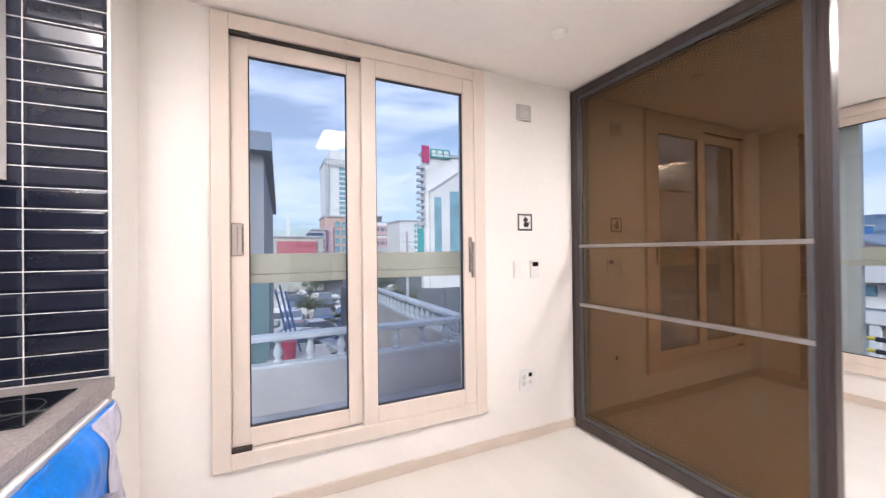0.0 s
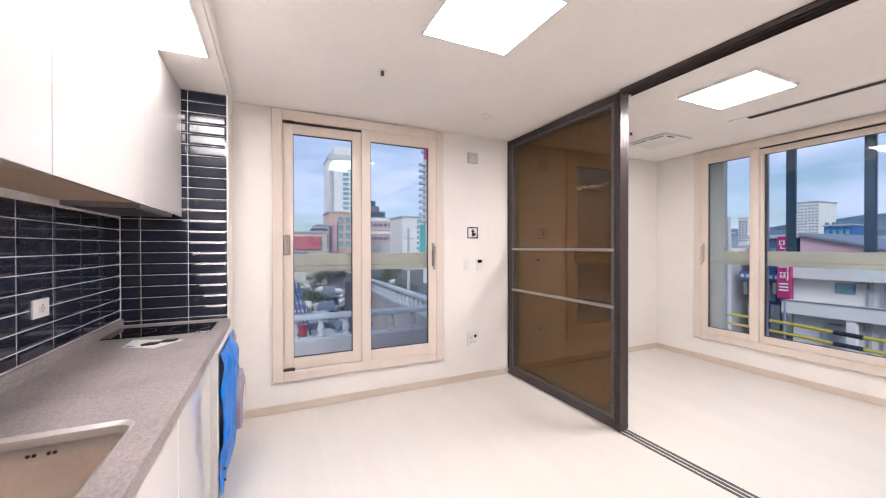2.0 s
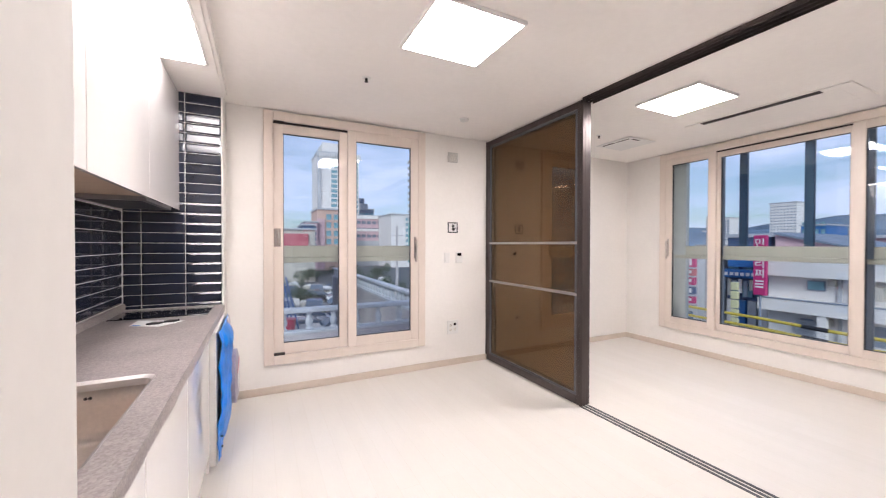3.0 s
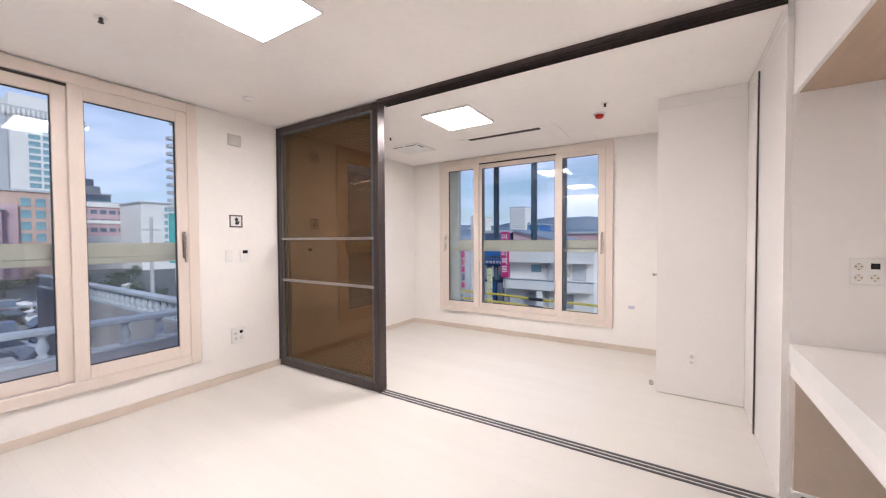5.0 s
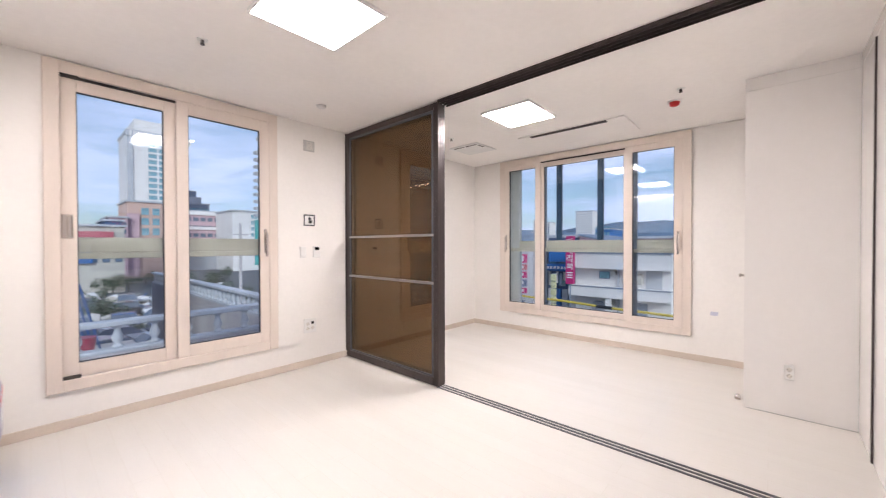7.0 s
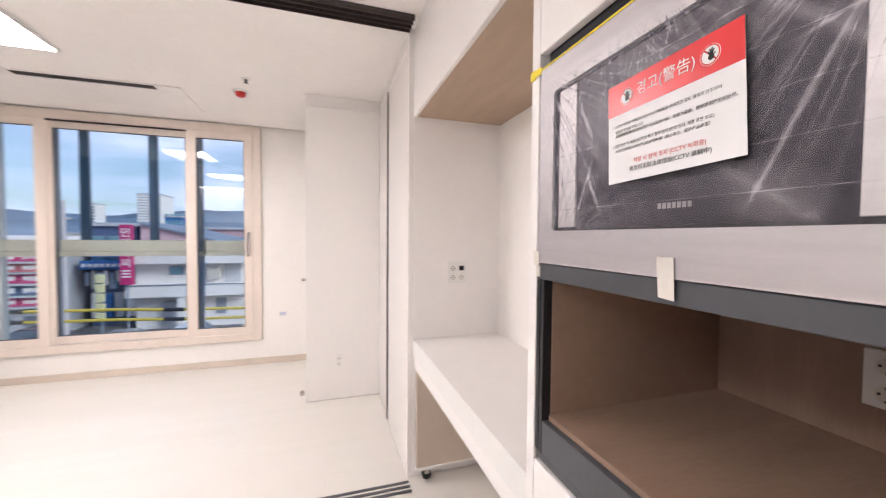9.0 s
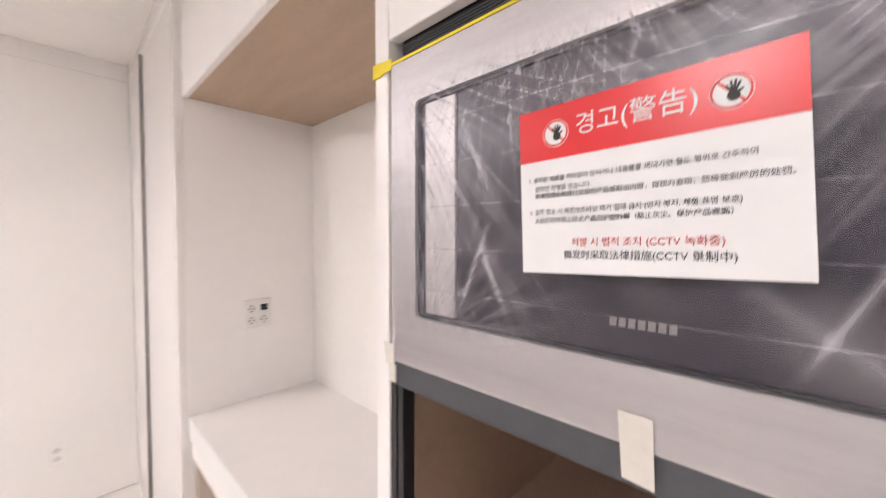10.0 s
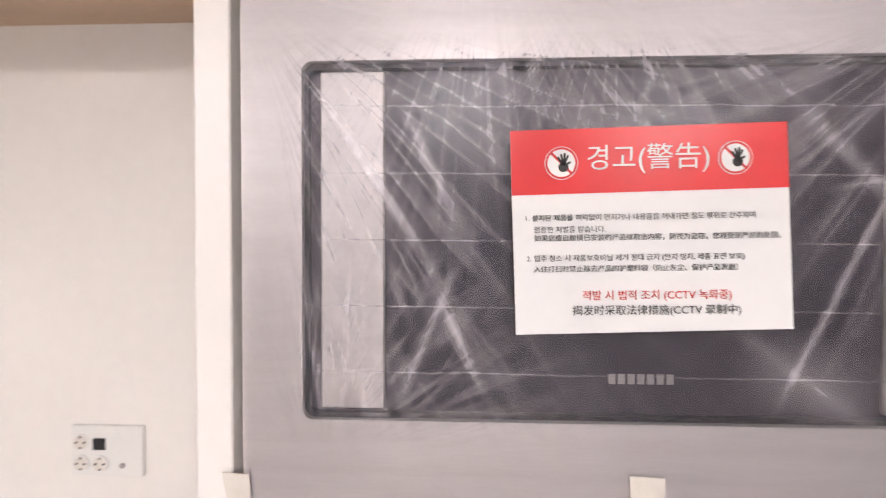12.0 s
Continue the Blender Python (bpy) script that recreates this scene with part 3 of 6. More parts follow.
part("grip_gap", bm, M_BLACK, mc, "black strip for the shade in the grip gap")
bm = B()
box(bm, X_M0 + 0.003, X_M1 - 0.003, Y_F - 0.024, Y_F - 0.004, 0.833, 0.8495, 0.001)
part("lower_rail", bm, M_DARKGREY, mc, "dark grey rail under the compartment")
bm = B()
box(bm, X_M0, X_M1, Y_F - 0.03, Y_F - 0.02, 0, 0.10)
part("plinth", bm, M_MATT, mc)
# black block painted as the dark depth behind the slats
bm = B()
box(bm, X_M0, X_M1, Y_F - 0.30, Y_F - 0.026, 1.686, 1.75)
g = part("vent_box", bm, M_BLACK, mc, "black fill for the shade in the ventilation gap")
for k in range(9):
    bm = B()
    box(bm, X_M0 + 0.012, X_M1 - 0.012, Y_F - 0.026, Y_F - 0.016, 1.694 + k * 0.0038, 1.6955 + k * 0.0038)
    part("slat", bm, M_DARKGREY, g)
bm = B()
box(bm, X_M0, X_M1, Y_F - 0.022, Y_F, 1.238, 1.272, 0.001)
part("rail", bm, M_DARKGREY, mc, "dark grey edge rail")
for a, b in ((X_M1 - 0.013, X_M1 - 0.001), (X_M1 - 0.028, X_M1 - 0.016), (X_M0 + 0.001, X_M0 + 0.028)):
    bm = B()
    box(bm, a, b, Y_F - 0.022, Y_F, 0.855, 1.2375, 0.001)
    part("upright_edge", bm, M_BLACK, mc, "near-black upright edge")
bm = B()
box(bm, X_M1 - 0.016, X_M1 - 0.013, Y_F - 0.02, Y_F - 0.006, 0.855, 1.2375)
part("upright_gap", bm, M_GASKET, mc)
bm = B()
box(bm, X_M0 + 0.028, X_M1 - 0.029, Y_F - 0.016, Y_F, 0.853, 0.928, 0.001)
part("shelf_lip", bm, M_DARKGREY, mc, "dark grey shelf front")
# compartment lining
Y_CB = -0.995
for nm, q in (("lining_side", (X_M1 - 0.029, X_M1 - 0.001, Y_CB + 0.001, Y_F - 0.023, 0.87, 1.2375)), ("lining_side", (X_M0 + 0.001, X_M0 + 0.028, Y_CB + 0.001, Y_F - 0.023, 0.87, 1.2375)),
              ("lining_back", (X_M0 + 0.029, X_M1 - 0.03, Y_CB, Y_CB + 0.01, 0.87, 1.2375)), ("shelf", (X_M0 + 0.029, X_M1 - 0.03, Y_CB + 0.0105, Y_F - 0.017, 0.918, 0.938)),
              ("lining_top", (X_M0, X_M1, Y_CB, Y_F - 0.023, 1.2378, 1.25))):
    bm = B()
    box(bm, *q)
    part(nm, bm, M_BROWN, mc, "brown wood-effect board")
bm = B()
box(bm, X_M1 - 0.016, X_M1 - 0.002, Y_F + 0.0005, Y_F + 0.004, 1.243, 1.268, 0.001)
part("tape_scrap", bm, M_MASK, mc, "scrap of masking tape")

mw = thing("microwave", (2.957, Y_F, 1.274), "built-in steel microwave still wrapped in clear film", "microwave")
MX0, MX1, MZ0, MZ1 = 2.657, 3.252, 1.2745, 1.688
GX0, GX1, GZ0, GZ1 = 2.700, 3.203, 1.343, 1.629


def rounded(x0, x1, z0, z1, r, n=6):
    pts = []
    for cx, cz, a0 in ((x1 - r, z1 - r, 0), (x0 + r, z1 - r, 90), (x0 + r, z0 + r, 180), (x1 - r, z0 + r, 270)):
        for i in range(n + 1):
            a = radians(a0 + 90 * i / n)
            pts.append((cx + r * math.cos(a), cz + r * math.sin(a)))
    return pts


def ring(bm, outer, inner, y0, y1):
    """A plate between two outlines of as many points, facing +y."""
    k = len(outer)
    rows = [[bm.verts.new((x, y, z)) for x, z in pts] for pts, y in ((outer, y0), (outer, y1), (inner, y1), (inner, y0))]
    for a, b in zip(rows, rows[1:] + rows[:1]):
        for i in range(k):
            bm.faces.new((a[i], a[(i + 1) % k], b[(i + 1) % k], b[i]))
    bmesh.ops.recalc_face_normals(bm, faces=bm.faces)
    return bm


ring_b = ring(B(), rounded(MX0, MX1, MZ0, MZ1, 0.002), rounded(GX0, GX1, GZ0, GZ1, 0.009), Y_F - 0.02, Y_F + 0.004)
part("front_frame", ring_b, M_STEEL, mw, "brushed steel surround")
bm = ring(B(), rounded(GX0, GX1, GZ0, GZ1, 0.009), rounded(GX0 + 0.004, GX1 - 0.004, GZ0 + 0.004, GZ1 - 0.004, 0.007), Y_F - 0.02, Y_F - 0.001)
part("door_edge", bm, M_BLACK, mw, "black door edge")
bm = prism(B(), rounded(GX0 + 0.004, GX1 - 0.004, GZ0 + 0.004, GZ1 - 0.004, 0.007), "y", Y_F - 0.02, Y_F - 0.006)
dr = part("door", bm, M_MWGLASS, mw, "smoked glass door")
for a, b in ((3.138, 3.190), (2.704, 2.744)):
    bm = B()
    box(bm, a, b, Y_F - 0.008, Y_F - 0.002, GZ0 + 0.007, GZ1 - 0.006, 0.001)
    part("strip", bm, M_STEEL, dr, "pale metal strip of the door")
bm = B()
for k in range(7):
    box(bm, 2.905 + k * 0.0077, 2.9105 + k * 0.0077, Y_F - 0.006, Y_F - 0.0055, 1.3715, 1.3795)
part("maker_mark", bm, M_BAR, dr, "pale bars of a maker's mark")
bm = B()
box(bm, MX0 + 0.01, MX1 - 0.01, Y_NB + 0.02, Y_F - 0.021, 1.276, 1.68)
part("body", bm, M_BLACK, mw)

# wrinkled clear film over its front
M_FILM = bpy.data.materials.new("clear_wrinkled_film")
M_FILM.use_nodes = True
fn, fl = M_FILM.node_tree.nodes, M_FILM.node_tree.links
fn.clear()
f_out = fn.new("ShaderNodeOutputMaterial")
f_tr = fn.new("ShaderNodeBsdfTransparent")
f_tr.inputs["Color"].default_value = (0.96, 0.96, 0.97, 1)
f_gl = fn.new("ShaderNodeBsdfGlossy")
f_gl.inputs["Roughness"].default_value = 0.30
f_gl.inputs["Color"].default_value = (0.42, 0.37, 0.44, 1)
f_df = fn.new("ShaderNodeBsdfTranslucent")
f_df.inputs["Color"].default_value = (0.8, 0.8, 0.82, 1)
# pale diffuse that carries the film's painted glare
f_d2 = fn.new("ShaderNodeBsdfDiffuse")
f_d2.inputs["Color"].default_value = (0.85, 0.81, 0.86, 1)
f_fr = fn.new("ShaderNodeFresnel")
f_fr.inputs["IOR"].default_value = 1.45
f_m1, f_m2 = fn.new("ShaderNodeMixShader"), fn.new("ShaderNodeMixShader")
f_co = fn.new("ShaderNodeTexCoord")
f_sep = fn.new("ShaderNodeSeparateXYZ")
fl.new(f_co.outputs["Object"], f_sep.inputs["Vector"])


def fmath(op, a, b=None, c=None):
    nd = fn.new("ShaderNodeMath")
    nd.operation = op
    for k, v in enumerate((a, b, c)):
        if v is None:
            continue
        if isinstance(v, (int, float)):
            nd.inputs[k].default_value = v
        else:
            fl.new(v, nd.inputs[k])
    return nd.outputs[0]


def fold_glints(cx, cz, spokes, curl, reach, width, amount, start=0.10):
    """Painted glints of thin creases that fan out from a point of the film."""
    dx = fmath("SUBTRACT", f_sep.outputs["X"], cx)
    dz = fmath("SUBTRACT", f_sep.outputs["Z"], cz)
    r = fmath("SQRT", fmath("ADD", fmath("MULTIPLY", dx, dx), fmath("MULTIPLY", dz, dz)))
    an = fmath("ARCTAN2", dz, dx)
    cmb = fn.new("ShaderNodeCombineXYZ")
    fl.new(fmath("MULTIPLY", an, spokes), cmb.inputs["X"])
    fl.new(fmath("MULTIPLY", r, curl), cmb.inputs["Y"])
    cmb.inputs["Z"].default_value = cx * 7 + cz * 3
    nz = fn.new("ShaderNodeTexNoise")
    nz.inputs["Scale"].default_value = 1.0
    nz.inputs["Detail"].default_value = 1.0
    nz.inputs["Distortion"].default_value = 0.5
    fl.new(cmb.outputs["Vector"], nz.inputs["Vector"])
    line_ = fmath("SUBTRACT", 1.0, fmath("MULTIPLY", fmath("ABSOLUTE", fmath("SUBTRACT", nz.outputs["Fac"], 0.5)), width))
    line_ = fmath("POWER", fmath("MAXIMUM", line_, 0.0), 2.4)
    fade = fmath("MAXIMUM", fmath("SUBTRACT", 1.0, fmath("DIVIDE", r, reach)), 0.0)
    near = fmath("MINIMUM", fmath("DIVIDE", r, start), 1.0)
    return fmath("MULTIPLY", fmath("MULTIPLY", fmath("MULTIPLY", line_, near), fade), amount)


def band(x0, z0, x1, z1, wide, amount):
    """A painted soft glint along a straight pleat between two points of the film."""
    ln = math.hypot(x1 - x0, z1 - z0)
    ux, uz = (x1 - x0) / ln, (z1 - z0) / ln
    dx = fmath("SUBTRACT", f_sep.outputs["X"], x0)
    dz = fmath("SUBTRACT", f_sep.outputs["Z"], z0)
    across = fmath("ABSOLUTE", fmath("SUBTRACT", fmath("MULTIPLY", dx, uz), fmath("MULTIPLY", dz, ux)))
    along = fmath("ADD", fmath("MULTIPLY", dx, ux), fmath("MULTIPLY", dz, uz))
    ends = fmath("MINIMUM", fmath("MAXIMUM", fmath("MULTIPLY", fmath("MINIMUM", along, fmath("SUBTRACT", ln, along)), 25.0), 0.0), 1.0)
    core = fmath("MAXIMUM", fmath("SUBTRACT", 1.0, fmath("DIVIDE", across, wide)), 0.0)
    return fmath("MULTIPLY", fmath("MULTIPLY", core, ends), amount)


# glare on the film is put into its colour, streak by streak
total = fold_glints(0.30, 0.42, 15, 5, 0.50, 7, 0.36)
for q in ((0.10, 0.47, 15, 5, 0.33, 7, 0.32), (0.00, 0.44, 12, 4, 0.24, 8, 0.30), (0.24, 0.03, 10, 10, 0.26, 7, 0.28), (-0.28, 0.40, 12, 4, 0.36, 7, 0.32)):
    total = fmath("ADD", total, fold_glints(*q))
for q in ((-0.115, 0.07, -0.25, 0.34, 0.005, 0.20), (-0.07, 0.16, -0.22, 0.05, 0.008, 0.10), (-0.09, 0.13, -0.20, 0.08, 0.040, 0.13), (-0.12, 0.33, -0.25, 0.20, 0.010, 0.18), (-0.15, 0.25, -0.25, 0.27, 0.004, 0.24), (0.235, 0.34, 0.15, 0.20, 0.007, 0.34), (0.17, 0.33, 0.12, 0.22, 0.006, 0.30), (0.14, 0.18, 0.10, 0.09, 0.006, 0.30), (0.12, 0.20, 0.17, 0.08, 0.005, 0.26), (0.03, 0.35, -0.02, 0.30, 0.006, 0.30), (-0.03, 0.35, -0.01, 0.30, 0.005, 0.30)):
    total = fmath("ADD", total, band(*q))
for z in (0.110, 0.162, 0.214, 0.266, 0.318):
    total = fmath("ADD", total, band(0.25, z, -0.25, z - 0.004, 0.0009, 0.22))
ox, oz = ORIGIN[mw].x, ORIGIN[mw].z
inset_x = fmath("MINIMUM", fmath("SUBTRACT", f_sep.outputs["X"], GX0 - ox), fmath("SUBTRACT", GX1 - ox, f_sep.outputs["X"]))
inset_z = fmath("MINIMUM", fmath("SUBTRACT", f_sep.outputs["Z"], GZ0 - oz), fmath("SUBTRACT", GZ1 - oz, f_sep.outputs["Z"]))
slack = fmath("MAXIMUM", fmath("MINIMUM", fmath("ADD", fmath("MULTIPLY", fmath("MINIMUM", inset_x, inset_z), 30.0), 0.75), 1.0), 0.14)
# painted glints plus an even pale veil, weaker over the steel
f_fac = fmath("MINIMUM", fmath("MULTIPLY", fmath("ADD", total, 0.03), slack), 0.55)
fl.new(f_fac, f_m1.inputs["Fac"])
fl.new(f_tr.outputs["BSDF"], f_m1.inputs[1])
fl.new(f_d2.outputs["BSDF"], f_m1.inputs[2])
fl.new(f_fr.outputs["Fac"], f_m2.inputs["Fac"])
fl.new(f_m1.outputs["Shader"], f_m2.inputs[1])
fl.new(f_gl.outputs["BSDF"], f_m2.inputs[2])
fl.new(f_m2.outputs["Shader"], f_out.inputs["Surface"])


def film_height(x, z):
    """Folds that fan out from the corners and the middle of the door."""
    h = 0.0
    for cx, cz, k, a in ((3.26, 1.72, 26, 1.0), (3.06, 1.70, 30, 0.9), (2.86, 1.40, 17, 0.8), (3.22, 1.25, 22, 0.7), (2.66, 1.74, 20, 0.8)):
        dx, dz = x - cx, z - cz
        r = math.hypot(dx, dz)
        an = math.atan2(dz, dx)
        w = math.exp(-((r - 0.17) / 0.15) ** 2)
        s = noise.noise(Vector((an * k / 3.5 + 3 * cx, r * 3.0, cz)))
        h += a * w * (1 - min(1, abs(s) * 3.2)) ** 2
    h += 0.6 * noise.noise(Vector((x * 14, z * 9, 2.0)))
    return h


bm = B()
NX, NZ = 190, 130
FX0, FX1, FZ0, FZ1 = 2.659, 3.250, 1.277, 1.6865
grid = []
for j in range(NZ + 1):
    z = FZ0 + (FZ1 - FZ0) * j / NZ
    row = []
    for i in range(NX + 1):
        x = FX0 + (FX1 - FX0) * i / NX
        edge = min(1, min(x - FX0, FX1 - x, z - FZ0, FZ1 - z) / 0.03)
        edge *= max(0.12, min(1, 0.7 + 22 * min(x - GX0, GX1 - x, z - GZ0, GZ1 - z)))
        row.append(bm.verts.new((x, Y_F + 0.0060 + edge * 0.0030 * max(-0.4, min(1.6, film_height(x, z))), z)))
    grid.append(row)
for j in range(NZ):
    for i in range(NX):
        bm.faces.new((grid[j][i + 1], grid[j][i], grid[j + 1][i], grid[j + 1][i + 1]))
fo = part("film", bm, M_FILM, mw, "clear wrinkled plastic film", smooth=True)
fo.visible_shadow = False

# yellow and masking tape
bm = B()
prism(bm, [(3.252, 1.6885), (2.66, 1.6885), (2.66, 1.6915), (3.252, 1.6925)], "y", Y_F + 0.0045, Y_F + 0.0052)
box(bm, 3.25, 3.274, Y_F + 0.0045, Y_F + 0.0055, 1.683, 1.699)
box(bm, 3.274, 3.2925, Y_F + 0.0025, Y_F + 0.0055, 1.681, 1.701)
box(bm, 3.2925, 3.2932, Y_F - 0.03, Y_F + 0.0055, 1.681, 1.701)
solid("yellow_tape", bm, M_YELLOW, "yellow adhesive tape along the top of the microwave", "tape")
bm = B()
prism(bm, [(2.945, 1.304), (2.918, 1.303), (2.916, 1.245), (2.941, 1.247)], "y", Y_F + 0.006, Y_F + 0.0068)
solid("masking_tape", bm, M_MASK, "strip of cream masking tape over the microwave's lower edge", "tape")
bm = B()
prism(bm, [(3.268, 1.300), (3.246, 1.299), (3.244, 1.27), (3.262, 1.268)], "y", Y_F + 0.006, Y_F + 0.0068)
solid("masking_tape", bm, M_MASK, "small piece of cream masking tape at the microwave's corner", "tape")

# warning sheet, turned a little
st = thing("warning_sign", (2.932, Y_F + 0.014, 1.423), "red and white warning sheet stuck on the microwave's film", "sign")
A = (3.0395, 1.570)
SW, SH = 0.2040, 0.155


def sheet(u, v):
    """u to the reader's right (-x), v down, both 0 to 1."""
    return (A[0] - SW * u - 0.0055 * v - 0.002 * u * v, A[1] + 0.0055 * u - SH * v + 0.001 * u * v)


Y_T = Y_F + 0.0122
bm = B()
prism(bm, [sheet(0, 0), sheet(1, 0), sheet(1, 1), sheet(0, 1)], "y", Y_T - 0.0007, Y_T)
part("sheet", bm, M_PAPER, st, "white glossy paper")
bm = B()
prism(bm, [sheet(0, 0), sheet(1, 0), sheet(1, 0.315), sheet(0, 0.315)], "y", Y_T, Y_T + 0.0003)
part("header_band", bm, M_RED, st, "red printed band")
TURN_TXT = (90, -1.0, 180)


def line(body, u, v, width, material, size=0.01, name="lettering"):
    x, z = sheet(u, v)
    text(name, body, size, material, st, (x, Y_T + 0.0007, z), TURN_TXT, width * SW, 0.0001)


line("경고(警告)", 0.50, 0.155, 0.44, M_PAPER, 0.02, "title")
line("1. 설치된 제품을 허락없이 만지거나 내용물을 꺼내가면 절도 행위로 간주하여", 0.462, 0.435, 0.83, M_INK)
line("엄중한 처벌을 받습니다.", 0.208, 0.488, 0.262, M_INK)
line("如果您擅自触摸已安装的产品或取出内容，则视为盗窃，您将受到严厉的处罚。", 0.520, 0.535, 0.89, M_INK)
line("2. 입주 청소 시 제품보호비닐 제거 절대 금지 (먼지 방지, 제품 표면 보호)", 0.440, 0.635, 0.79, M_INK)
line("入住打扫时禁止除去产品的护塑料袋（防止灰尘、保护产品表面）", 0.440, 0.685, 0.74, M_INK)
line("적발 시 법적 조치 (CCTV 녹화중)", 0.515, 0.822, 0.54, M_REDINK)
line("揭发时采取法律措施(CCTV 录制中)", 0.512, 0.895, 0.61, M_INK)
for u in (0.185, 0.812):
    cx, cz = sheet(u, 0.165)
    bm = B()
    cyl(bm, (cx, Y_T + 0.0003, cz), 0.0125, 0.0003, "y", 32)
    part("badge", bm, M_PAPER, st, "round white badge")
    bm = B()
    a = [(cx + 0.0120 * math.cos(radians(k * 10)), cz + 0.0120 * math.sin(radians(k * 10))) for k in range(36)]
    b = [(cx + 0.0104 * math.cos(radians(k * 10)), cz + 0.0104 * math.sin(radians(k * 10))) for k in range(36)]
    ring(bm, a, b, Y_T + 0.0006, Y_T + 0.0008)
    prism(bm, [(cx + 0.0085, cz + 0.0072), (cx + 0.0072, cz + 0.0085), (cx - 0.0085, cz - 0.0072), (cx - 0.0072, cz - 0.0085)], "y", Y_T + 0.0006, Y_T + 0.0008)
    part("stop_ring", bm, M_REDINK, st, "red ring with a slanting bar")
    bm = B()
    hx, hz = cx - 0.0015, cz - 0.001
    cyl(bm, (hx, Y_T + 0.0008, hz - 0.002), 0.0038, 0.0002, "y", 16)
    for ang, ln in ((-62, 0.006), (-24, 0.0085), (-6, 0.0095), (12, 0.009), (34, 0.0078)):
        d = Vector((math.sin(radians(ang)), math.cos(radians(ang))))
        n2 = Vector((d.y, -d.x)) * 0.0008
        o = Vector((hx, hz - 0.001))
        prism(bm, [tuple(o + n2), tuple(o + d * ln + n2), tuple(o + d * ln - n2), tuple(o - n2)], "y", Y_T + 0.0008, Y_T + 0.001)
    part("palm_symbol", bm, M_INK, st, "black palm symbol")

# cladding west of the tall cabinet, never seen from the front
setting("wall_south_west", box(B(), 1.893, X_M0 - 0.032, -1.045, Y_F, 0, Z_C), M_MATT)


# ---- sockets and switches ----
def facing(axis, sign):
    """Turns (u, out, z) about a centre into world places on a wall."""
    if axis == "y":
        return lambda c, u, d, z: (c[0] + u, c[1] + sign * d, c[2] + z)
    return lambda c, u, d, z: (c[0] + sign * d, c[1] + u, c[2] + z)


def plate_box(bm, f, c, u0, u1, d0, d1, z0, z1, bev=0.0015):
    p, q = f(c, u0, d0, z0), f(c, u1, d1, z1)
    return box(bm, p[0], q[0], p[1], q[1], p[2], q[2], bev)


def socket(c, axis, sign, w, h, holes, display=None, dot=None, label="white double wall socket", plate=M_WHITE):
    """holes: centres of the round sockets (u, z); display: (u, z) of a small black window."""
    f = facing(axis, sign)
    s = thing("wall_socket", c, label, "wall socket")
    bm = B()
    plate_box(bm, f, c, -w / 2, w / 2, 0, 0.009, -h / 2, h / 2, 0.002)
    part("plate", bm, plate, s)
    for u, z in holes:
        bm = B()
        p = f(c, u, 0.009 if sign > 0 else 0.012, z)
        r = 0.0185
        cyl(bm, p, r, 0.003, axis, 24)
        o = part("outlet", bm, M_WHITE, s, "white round socket insert")
        # no hollow here: the recess's shade is a darker cream disc
        bm = B()
        p = f(c, u, 0.012 if sign > 0 else 0.0126, z)
        cyl(bm, p, r - 0.003, 0.0006, axis, 24)
        part("recess", bm, M_MASK, o, "raised disc tinted for the shade of the socket recess")
        # ink-dark marks painted for the depth of the pin holes
        bm = B()
        for k in (-1, 1):
            p = f(c, u + k * 0.0095, 0.0126 if sign > 0 else 0.0132, z)
            cyl(bm, p, 0.0028, 0.0006, axis, 10)
        plate_box(bm, f, c, u - 0.002, u + 0.002, 0.012, 0.0132, z + 0.010, z + 0.0145, 0)
        plate_box(bm, f, c, u - 0.002, u + 0.002, 0.012, 0.0132, z - 0.0145, z - 0.010, 0)
        part("pin_holes", bm, M_INK, o, "dark marks for the shade in the pin holes")
    if display:
        bm = B()
        plate_box(bm, f, c, display[0] - 0.014, display[0] + 0.014, 0.009, 0.0105, display[1] - 0.013, display[1] + 0.013, 0)
        part("display", bm, M_LCD, s, "small black display")
    if dot:
        bm = B()
        cyl(bm, f(c, dot[0], 0.009 if sign > 0 else 0.011, dot[1]), 0.006, 0.002, axis, 14)
        part("aerial_jack", bm, M_BAR, s, "grey aerial jack")
    return s


socket((3.948, Y_N, 0.405), "y", -1, 0.13, 0.145, [(-0.028, 0.018), (-0.028, -0.028), (0.022, -0.024)], (0.024, 0.028), label="white wall socket with a black display, low on the wall")
socket((X_N1, -0.71, 1.13), "x", -1, 0.105, 0.12, [(0.028, 0.022), (0.028, -0.028), (-0.022, -0.028)], (-0.024, 0.024), label="white wall socket with a black display in the niche")
socket((3.862, Y_NB, 1.016), "y", 1, 0.165, 0.115, [(0.058, 0.020), (0.058, -0.028), (0.014, -0.028)], (0.017, 0.016), (-0.036, -0.032), label="wide white wall socket plate with a display and an aerial jack")
socket((2.925, Y_CB + 0.01, 1.074), "y", 1, 0.068, 0.108, [(0, 0.026), (0, -0.026)], label="white double wall socket at the back of the open compartment")
socket((X_CL, -0.103, 0.315), "x", -1, 0.05, 0.105, [(0, 0.022), (0, -0.022)], label="white double wall socket in the closet front")
socket((X_W + 0.009, 2.285, 1.078), "x", 1, 0.115, 0.075, [(0.0, 0.0)], label="white wall socket on the dark tiles", plate=M_WHITE)

# open wall box with its wires
wb = thing("wall_box", (3.948, Y_N, 1.464), "open steel wall box with bare ends of wire", "junction box")
bm = B()
frame_box(bm, "y", Y_N - 0.004, Y_N, 3.888, 4.008, 1.406, 1.520, 0.012, 0.001)
